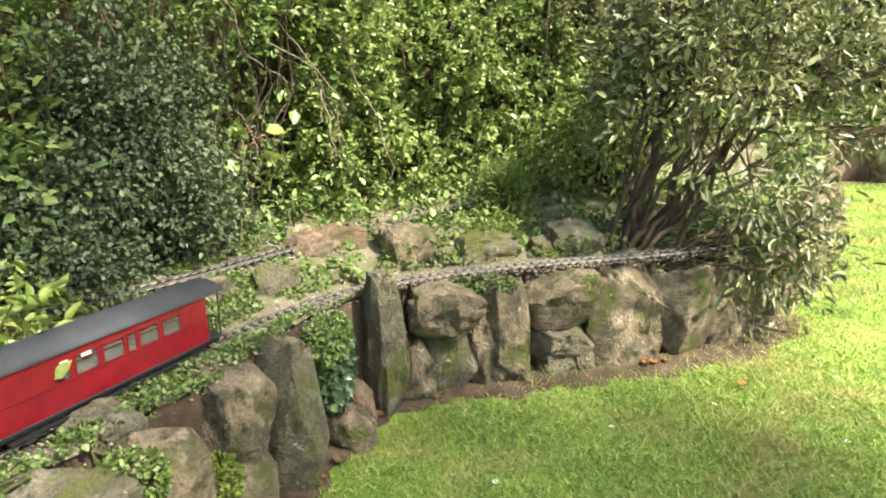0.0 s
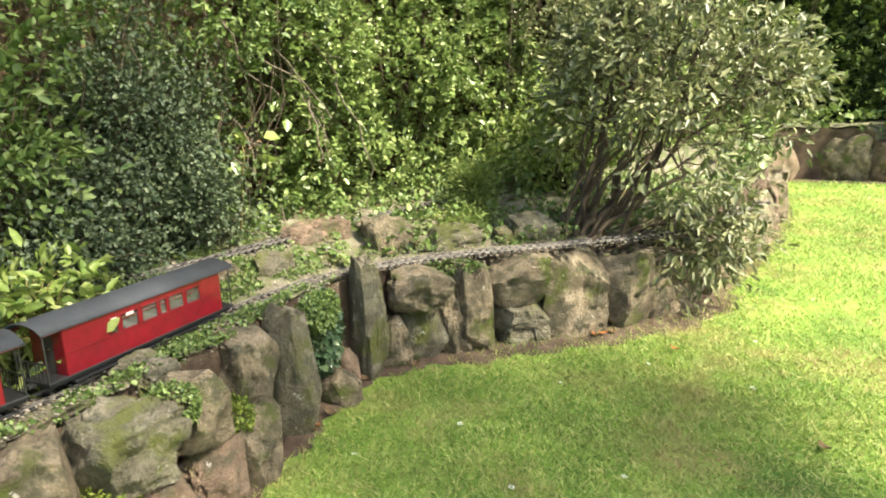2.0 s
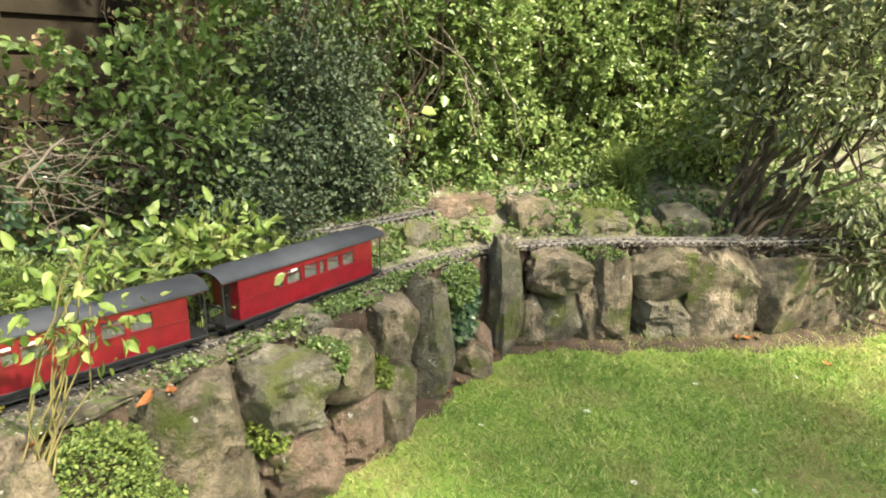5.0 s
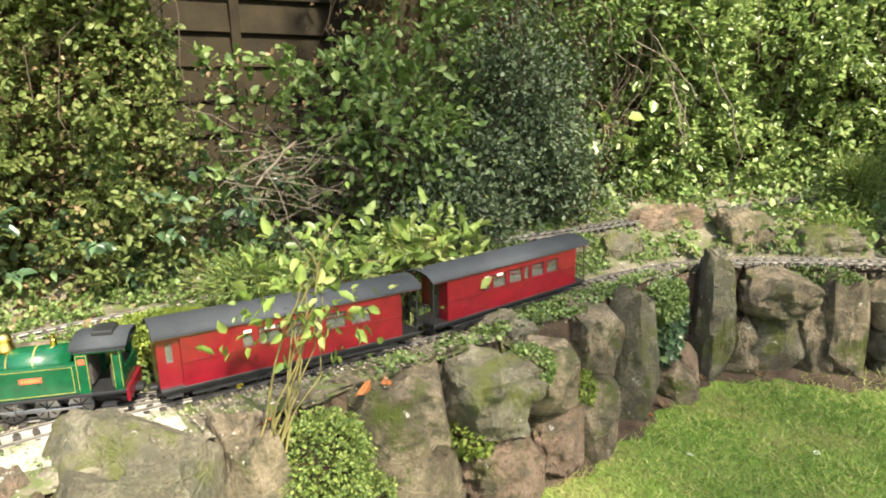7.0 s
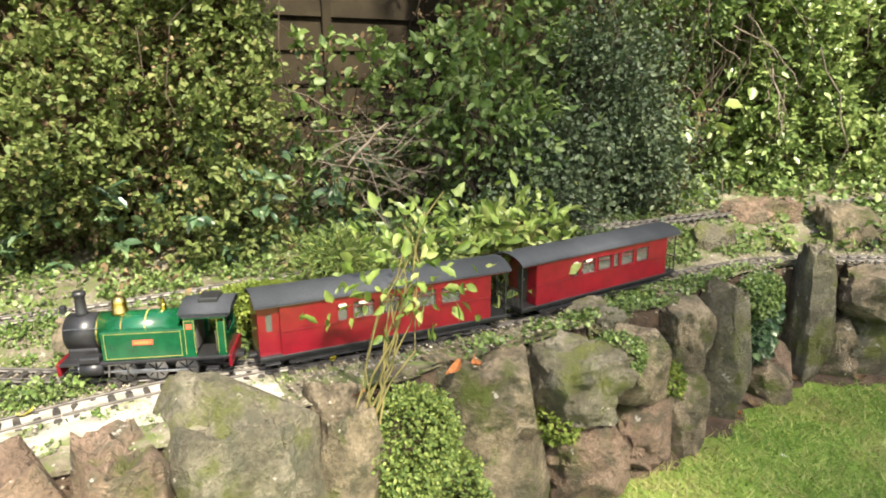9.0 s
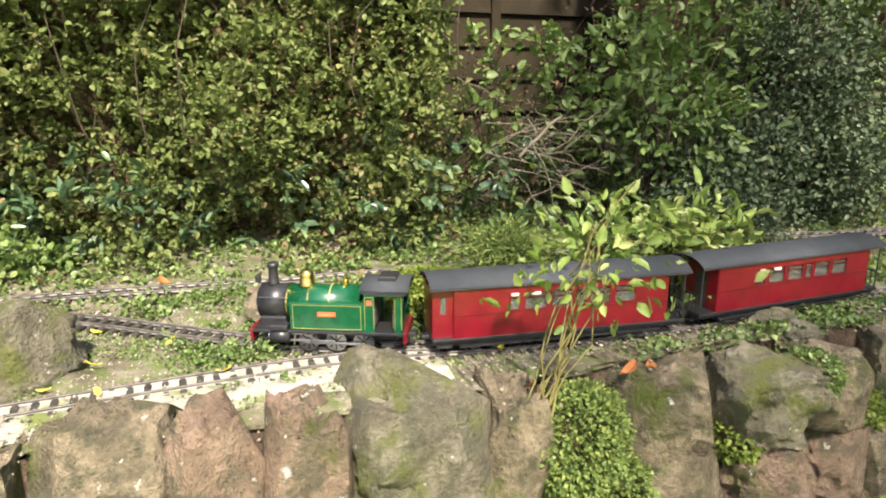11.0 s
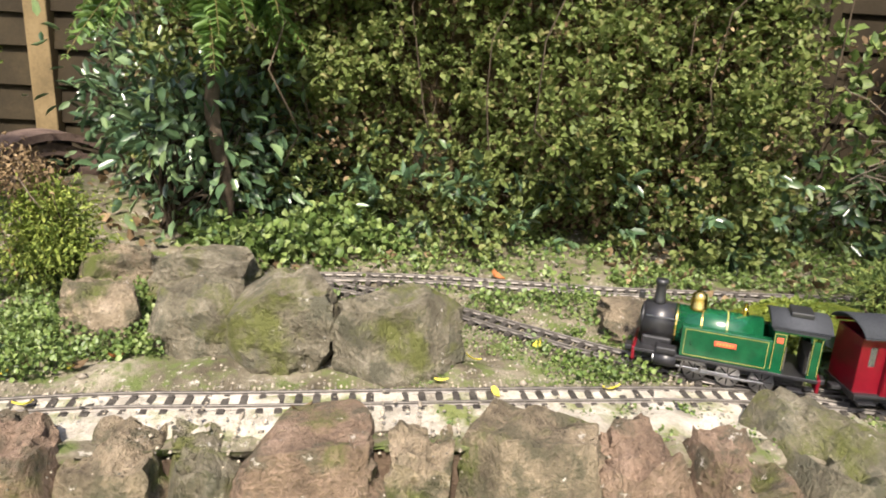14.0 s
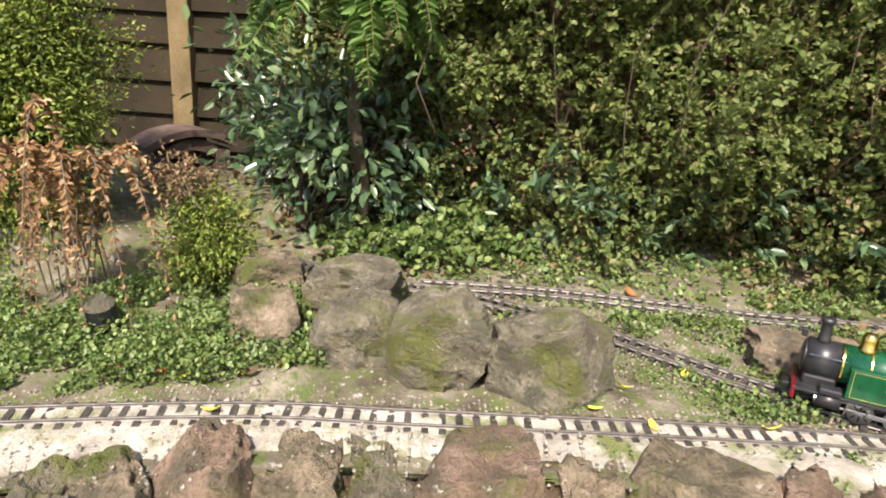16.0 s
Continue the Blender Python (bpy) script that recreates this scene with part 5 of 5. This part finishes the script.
fe = thing("green_fern", (-2.26, -0.56, 1.13), "green fern with long drooping fronds high on the bank", "fern")
for k in range(24):
    tip = (0.06 + 0.16 * rng.random(), rng.normal(-0.06, 0.16), -0.25 + rng.random() * 0.24)
    frond(fe, rng.normal(0, 0.04, 3), tip, 0.10, 0.066, 0.26, L_fern, M_stem, 30)
tb = Tubes(8)
tb.add(bent((-0.12, 0.02, -0.78), (0, 0, 0.02), 0, 8, 0.04), 0.022, 0.018)
tb.build("stump", M_bark, fe)
df = thing("dead_fern", (-2.14, -1.20, 0.39), "withered brown fern with collapsed hanging fronds", "fern")
for k in range(8):
    a_ = rng.uniform(-1.9, 2.2)
    r_ = 0.10 + 0.20 * rng.random()
    frond(df, rng.normal(0, 0.03, 3), (r_ * math.cos(a_) + 0.05, r_ * math.sin(a_), -0.01 + 0.08 * rng.random()), 0.22 + 0.24 * rng.random(), 0.016, 0.45, L_wither, M_twig, 44)
for k in range(6):
    frond(df, (0.02 * k, -0.1 + 0.02 * k, 0.0), (0.18 + 0.03 * k, -0.24 + 0.09 * k, 0.0), 0.36, 0.015, 0.45, L_wither, M_twig, 48)
f2 = thing("garden_fern", (4.25, 6.3, 0.4), "light green fern beyond the far rocks", "fern")
for k in range(16):
    a_ = k * 0.4
    frond(f2, (0, 0, 0), (0.4 * math.cos(a_), 0.4 * math.sin(a_), 0.45), 0.12, 0.13, 0.3, L_fern, M_stem, 16)
sl = thing("stone_trough", (3.95, 6.62, 0.36), "long grey slab lying on the far rocks", "slab", turn=-20)
part("slab_top", box(0, 0, 0.10, 0.8, 0.25, 0.05, 0.01), M_slate, sl)
part("slab_foot", box(0, 0, 0.04, 0.6, 0.18, 0.08, 0.01), M_rock_grey, sl)

# black pipe end among the creeping plants
pi = thing("black_pipe", (-1.93, -1.14, 0.365), "short black plastic pipe end among creeping plants", "pipe", turn=-30)
bm = bmesh.new()
cyl((0, 0, 0.0), (0.02, 0, 0.075), 0.034, 0.031, 24, bm)
part("tube", bm, M_plastic, pi, smooth=False)
part("cap", cyl((0.02, 0, 0.075), (0.024, 0, 0.092), 0.031, 0.018, 24), M_rock_grey, pi, "mossy grey cap")


# ---- creeping plants ----
def patch(name, boxes_, n_, size, mat, label, lift=0.012, mask=None, category="ground cover"):
    pl = thing(name, (0, 0, 0), label, category, kind="stuff")
    P = []
    for (xa, xb, ya, yb), share in boxes_:
        m_ = int(n_ * share)
        x, y = rng.uniform(xa, xb, m_), rng.uniform(ya, yb, m_)
        g = np.array([noise.noise(Vector((a * 6, b * 6, 3.3))) + 0.6 * noise.noise(Vector((a * 17, b * 17, 9.1))) for a, b in zip(x, y)])
        dm, _ = dist_to(MAIN, x, y)
        db, _ = dist_to(BACK, x, y)
        dr, _ = dist_to(BRANCH, x, y)
        ok_ = (g > -0.22) & (dm > 0.05) & (db > 0.045) & (dr > 0.045) & (side_of(FOOT, x, y) > 0.06)
        x, y, g = x[ok_], y[ok_], g[ok_]
        z = terrace_z(x, y) + rng.random(len(x)) * lift * (1.2 + 2.0 * np.clip(g + 0.2, 0, 1))
        P.append(np.c_[x, y, z])
    P = np.vstack(P)
    O = np.c_[rng.normal(0, 0.6, (len(P), 2)), np.full(len(P), 0.6)]
    leaves_object("leaf_mat", P, O, size, mat, pl, width=0.75, droop=0.0, spread=0.5)
    return pl


patch("creeping_plant", [((-2.2, -1.68, -1.65, -0.72), 1.0)], 30000, 0.0095, L_cover, "low bright green creeping plants beside the track", 0.022)
patch("creeping_plant", [((-1.80, -1.20, -0.02, 0.72), 0.7), ((-1.9, -1.25, 0.5, 1.3), 0.3)], 14000, 0.010, L_cover, "low green mat between the diverging tracks", 0.012)
patch("hedge_foot_plant", [((-2.5, -1.75, -0.5, 0.8), 0.6), ((-1.9, -1.2, 0.6, 1.6), 0.4)], 9000, 0.014, L_cover, "green creeping plants along the rear track", 0.016)
patch("hedge_foot_plant", [((-2.75, -2.15, -0.65, -0.05), 1.0)], 5000, 0.024, L_cover, "leafy green plants under the hedge beside the rocks", 0.05)
patch("track_moss", [((-1.80, -1.30, -0.32, 0.25), 0.6), ((-1.45, -1.05, -0.1, 0.5), 0.4)], 9000, 0.0060, L_cover, "sparse fine moss on the grit between the tracks", 0.004)
patch("rockery_weed", [((-1.15, -0.55, 0.9, 1.95), 0.6), ((-0.95, 0.4, 1.75, 2.6), 0.4)], 15000, 0.012, L_cover, "small green weeds and moss between the tracks", 0.010)
patch("wall_top_weed", [((-0.95, -0.45, 0.5, 1.9), 1.0)], 9000, 0.010, L_cover, "fine green weeds on top of the wall", 0.010)
patch("border_plant", [((-0.9, 1.6, 2.1, 3.9), 1.0)], 9000, 0.028, L_cover, "mixed low green plants in the border", 0.03)
patch("leaf_litter", [((-3.2, -2.05, -1.0, 0.4), 0.4), ((-2.2, -1.5, 0.4, 1.6), 0.3), ((-0.9, 1.0, 2.4, 3.4), 0.3)], 1700, 0.028, L_dead, "dry brown leaf litter under the hedge", 0.006)
patch("far_border_plant", [((1.6, 3.4, 4.0, 6.9), 0.7), ((3.3, 7.0, 5.5, 6.8), 0.3)], 5000, 0.06, L_cover, "low green plants in the far border", 0.08)


def drape(name, centre, radii, n_, size, mat, label):
    """A cushion of small leaves hanging over the wall face."""
    pl = thing(name, tuple(centre), label, "ground cover", kind="stuff")
    d = unit(rng.normal(0, 1, (n_, 3)))
    r_ = 0.75 + 0.25 * rng.random(n_) + 0.16 * np.array([noise.noise(Vector(v) * 3.1) for v in d])
    p = d * r_[:, None] * np.array(radii)
    leaves_object("leaf_mat", p, d, size, mat, pl, width=0.75, droop=0.4, spread=0.6)


drape("trailing_plant", (-0.83, 0.50, 0.25), (0.085, 0.115, 0.12), 9000, 0.0075, L_conifer, "cushion of tiny pale green leaves hanging over the wall")
drape("trailing_plant", (-0.78, 0.56, 0.10), (0.07, 0.10, 0.12), 5000, 0.0075, L_conifer, "cushion of tiny pale green leaves at the wall foot")
drape("wall_moss", (-0.69, 0.83, 0.20), (0.06, 0.05, 0.05), 1200, 0.009, L_thuja, "yellow-green moss tuft on the wall stones")
drape("wall_moss", (-0.57, 1.17, 0.20), (0.055, 0.05, 0.05), 1200, 0.009, L_thuja, "yellow-green moss tuft on the wall stones")
drape("wall_moss", (-0.61, 0.97, 0.33), (0.06, 0.05, 0.05), 1200, 0.009, L_cover, "green moss tuft on the wall stones")
drape("wall_ivy", (-0.46, 1.66, 0.24), (0.05, 0.11, 0.13), 1500, 0.020, L_dark, "dark small-leaved ivy filling a gap in the wall")
drape("wall_weed", (-0.46, 1.63, 0.32), (0.06, 0.13, 0.06), 2500, 0.011, L_cover, "green weeds on the wall top")
drape("wall_weed", (-0.10, 2.10, 0.33), (0.16, 0.05, 0.03), 1500, 0.010, L_cover, "green weeds on the wall top")
drape("moss_tuft", (-1.33, 0.50, 0.425), (0.085, 0.13, 0.055), 5000, 0.008, L_thuja, "thick yellow-green moss on a rock")

# ---- lawn, gravel, fallen leaves ----
def blades(n_, xa, xb, ya, yb, h, seed_keep=1.0):
    x, y = rng.uniform(xa, xb, n_), rng.uniform(ya, yb, n_)
    s_ = side_of(FOOT, x, y)
    wj = np.interp(x, [-1.3, -0.4, 0.0, 1.0, 1.3], [0.02, 0.05, 0.17, 0.17, 0.04])
    soft_ = np.minimum(np.minimum(x - xa, xb - x), np.minimum(y - ya, yb - y)) / 0.5
    ok_ = (s_ < -wj * (0.6 + 0.8 * rng.random(n_))) & (soft_ > rng.random(n_))
    x, y = x[ok_], y[ok_]
    m_ = len(x)
    a = rng.uniform(0, 2 * math.pi, m_)
    g = np.array([noise.noise(Vector((p * 2.2, q_ * 2.2, 1.0))) for p, q_ in zip(x, y)])
    hh = h * (0.5 + rng.random(m_)) * (1 + 0.5 * g)
    lean = rng.normal(0, 1.0, (m_, 2)) * hh[:, None]
    wd = (0.0010 + 0.0009 * rng.random(m_)) * (1 + 0.25 * np.hypot(x, y))
    b = np.c_[x, y, np.zeros(m_)]
    sd_ = np.c_[np.cos(a), np.sin(a), np.zeros(m_)] * wd[:, None]
    tip = b + np.c_[lean, hh]
    v = np.stack([b - sd_, b + sd_, tip], 1).reshape(-1, 3)
    return v, np.arange(m_ * 3).reshape(-1, 3)


for name, args in (("lawn_grass", (170000, -1.2, 1.4, 0.1, 2.8, 0.013)), ("lawn_grass", (90000, 0.4, 3.8, 1.2, 4.8, 0.016)), ("lawn_grass", (50000, 1.0, 6.5, 3.2, 7.0, 0.022)), ("lawn_grass", (50000, -0.3, 3.4, 0.2, 2.2, 0.014))):
    v, f_ = blades(*args)
    gr = quads_object(name, v, f_, M_blade)
    tagged(gr, "short mown lawn grass, greener and drier in patches", "grass", kind="stuff")
# longer wisps at the wall foot
n_ = 1800
k = rng.integers(int(len(FOOT) * 0.30), int(len(FOOT) * 0.62), n_)
p = FOOT[k] - nrm[k] * (0.03 + 0.10 * rng.random(n_))[:, None]
v = []
for x, y in p:
    a, h = rng.uniform(0, 6.28), 0.015 + 0.03 * rng.random()
    l_ = rng.normal(0, 0.03, 2)
    v += [(x - 0.0015 * math.cos(a), y - 0.0015 * math.sin(a), 0.003), (x + 0.0015 * math.cos(a), y + 0.0015 * math.sin(a), 0.003), (x + l_[0], y + l_[1], h)]
tagged(quads_object("lawn_edge_grass", np.array(v), np.arange(n_ * 3).reshape(-1, 3), M_blade), "longer grass wisps along the wall foot", "grass", kind="stuff")


def pebbles(name, line, a, b, n_, spread_, size, label, skip=0.0):
    k = rng.integers(a, b, n_)
    t = tangents(line)[k]
    nn = np.stack([-t[:, 1], t[:, 0]], 1)
    off_ = rng.normal(0, spread_, n_)
    off_ = np.where(abs(off_) < skip, off_ + np.sign(off_) * skip, off_)
    p = line[k] + nn * off_[:, None]
    z = terrace_z(p[:, 0], p[:, 1])
    oc = np.array([(1, 0, 0), (-1, 0, 0), (0, 1, 0), (0, -1, 0), (0, 0, 1), (0, 0, -0.6)], float)
    tri = np.array([(0, 2, 4), (2, 1, 4), (1, 3, 4), (3, 0, 4), (2, 0, 5), (1, 2, 5), (3, 1, 5), (0, 3, 5)])
    r_ = size * (0.5 + rng.random(n_) ** 2 * 1.3)
    v = oc[None] * r_[:, None, None] * (0.7 + 0.6 * rng.random((n_, 6, 1)))
    an = rng.uniform(0, 6.28, n_)
    c_, s_ = np.cos(an)[:, None], np.sin(an)[:, None]
    v = np.stack([v[..., 0] * c_ - v[..., 1] * s_, v[..., 0] * s_ + v[..., 1] * c_, v[..., 2] * 0.7], -1)
    v += np.c_[p, z + r_ * 0.25 + 0.0008 * (abs(off_) < 0.035)][:, None]
    f_ = (np.arange(n_) * 6)[:, None, None] + tri[None]
    ob = quads_object(name, v.reshape(-1, 3), f_.reshape(-1, 3), M_pebble)
    return tagged(ob, label, "gravel", kind="stuff")


pebbles("track_gravel", MAIN, 60, len(MAIN) - 60, 17000, 0.045, 0.0025, "pale grit and chippings between the sleepers")
pebbles("track_gravel", BRANCH, 10, 130, 3200, 0.042, 0.0029, "pale grit along the branch track")
pebbles("track_gravel", BACK, 20, len(BACK) - 10, 4500, 0.042, 0.0029, "pale grit along the rear track")
pebbles("white_pebble_scatter", MAIN, 90, 330, 90, 0.07, 0.0065, "scattered white pebbles beside the track", 0.03)
pebbles("terrace_grit", BRANCH, 10, 190, 5000, 0.11, 0.0024, "fine pale grit strewn between the diverging tracks")
pebbles("white_pebble_scatter", BRANCH, 20, 120, 60, 0.10, 0.005, "scattered white pebbles beside the branch track", 0.03)
pebbles("wall_top_gravel", FOOT, a0, int(len(FOOT) * 0.5), 6000, 0.05, 0.0028, "fine pale grit on the wall top")
for ob in bpy.data.objects:
    if ob.name.startswith("wall_top_gravel"):
        ob.location = Vector((-0.12, 0.06, 0.004))


def leaf_shape(name, mat, length, width, curl):
    bm = bmesh.new()
    rows = []
    for k in range(7):
        t = k / 6
        w_ = width * math.sin(math.pi * (0.08 + 0.92 * t) ** 0.8) * (1 + 0.25 * math.sin(t * 19))
        z_ = curl * length * (t - 0.5) ** 2 * 2
        rows.append([bm.verts.new((length * (t - 0.5), s_ * w_, z_ + abs(s_) * width * 0.35)) for s_ in (-1, 0, 1)])
    for a, b in zip(rows, rows[1:]):
        for k in range(2):
            bm.faces.new((a[k], a[k + 1], b[k + 1], b[k]))
    me = bpy.data.meshes.new(name)
    bm.to_mesh(me)
    bm.free()
    me.materials.append(mat)
    return me


me_brown = [leaf_shape("fallen_leaf", L_fallen, 0.042, 0.012, 0.4), leaf_shape("fallen_leaf", L_dead, 0.036, 0.012, 0.5)]
me_yellow = [leaf_shape("yellow_leaf", L_yellow, 0.026, 0.006, 0.25), leaf_shape("yellow_leaf", L_yellow, 0.032, 0.008, 0.35)]
FALLEN = [(-0.40, 1.72, 0), (-0.43, 1.55, 0), (-0.46, 1.48, 0), (-0.36, 1.80, 0), (0.52, 2.22, 0), (0.56, 2.24, 0), (0.48, 2.21, 0), (-0.45, 1.44, 0), (0.75, 2.05, 0), (0.95, 1.35, 0), (1.3, 1.6, 0), (-0.2, 1.93, 0),
          (-0.80, 0.60, 1), (-0.82, 0.63, 1), (-0.79, 0.66, 1), (-1.42, -0.52, 1), (-1.72, -1.02, 1), (-1.74, -0.95, 1), (-1.70, -0.80, 1), (-1.69, -0.86, 1), (-1.73, -1.10, 1), (-1.66, -0.55, 1), (-1.20, 0.42, 1), (-1.23, 0.45, 1), (-0.9, 0.42, 1), (-2.3, -0.45, 1), (-1.9, 0.1, 1)]
for k, (x, y, up) in enumerate(FALLEN):
    fl = new("fallen_leaf", me_brown[k % 2])
    fl.matrix_basis = pose(x, y, (ground_at(x, y) + 0.008) if up else 0.014, rng.normal(0, 12), rng.normal(0, 12), rng.uniform(0, 360))
    tagged(fl, "curled orange-brown fallen leaf", "leaf", "fallen leaves")
YELLOW = [(-1.44, -0.263), (-1.50, -0.17), (-1.365, -0.19), (-1.31, 0.018), (-1.12, 0.305), (-1.04, 0.50), (-1.64, -0.18), (-1.52, -0.01), (-1.69, -0.87), (-1.70, -0.98), (-1.71, -0.72), (-1.57, -0.93), (-1.68, -0.12)]
for k, (x, y) in enumerate(YELLOW):
    fl = new("yellow_leaf", me_yellow[k % 2])
    fl.matrix_basis = pose(x, y, max(ground_at(x, y) + 0.010, 0.372 if dist_to(MAIN, np.array([x]), np.array([y]))[0][0] < 0.05 else 0), rng.normal(0, 15), rng.normal(0, 15), rng.uniform(0, 360))
    tagged(fl, "small bright yellow fallen leaf", "leaf", "yellow leaves")
bm = bmesh.new()
for k in range(9):
    a = k * 2 * math.pi / 9
    vs = [bm.verts.new((r_ * math.cos(a + o_), r_ * math.sin(a + o_), z_)) for r_, o_, z_ in ((0.002, 0, 0), (0.007, -0.2, 0.001), (0.0095, 0, 0.002), (0.007, 0.2, 0.001))]
    bm.faces.new(vs)
me_daisy = bpy.data.meshes.new("daisy")
bm.to_mesh(me_daisy)
bm.free()
me_daisy.materials.append(L_petal)
for x, y in ((-0.02, 1.47), (0.12, 1.15), (0.62, 1.9), (1.06, 2.10), (1.5, 2.6), (1.2, 2.9), (0.4, 1.2), (-0.3, 1.3), (0.9, 1.7), (1.8, 2.4), (2.2, 3.2), (0.3, 1.75)):
    da = new("daisy", me_daisy)
    da.matrix_basis = pose(x, y, 0.02, rng.normal(0, 10), rng.normal(0, 10), 0)
    tagged(da, "small white daisy in the lawn", "daisy", "daisies in the lawn")
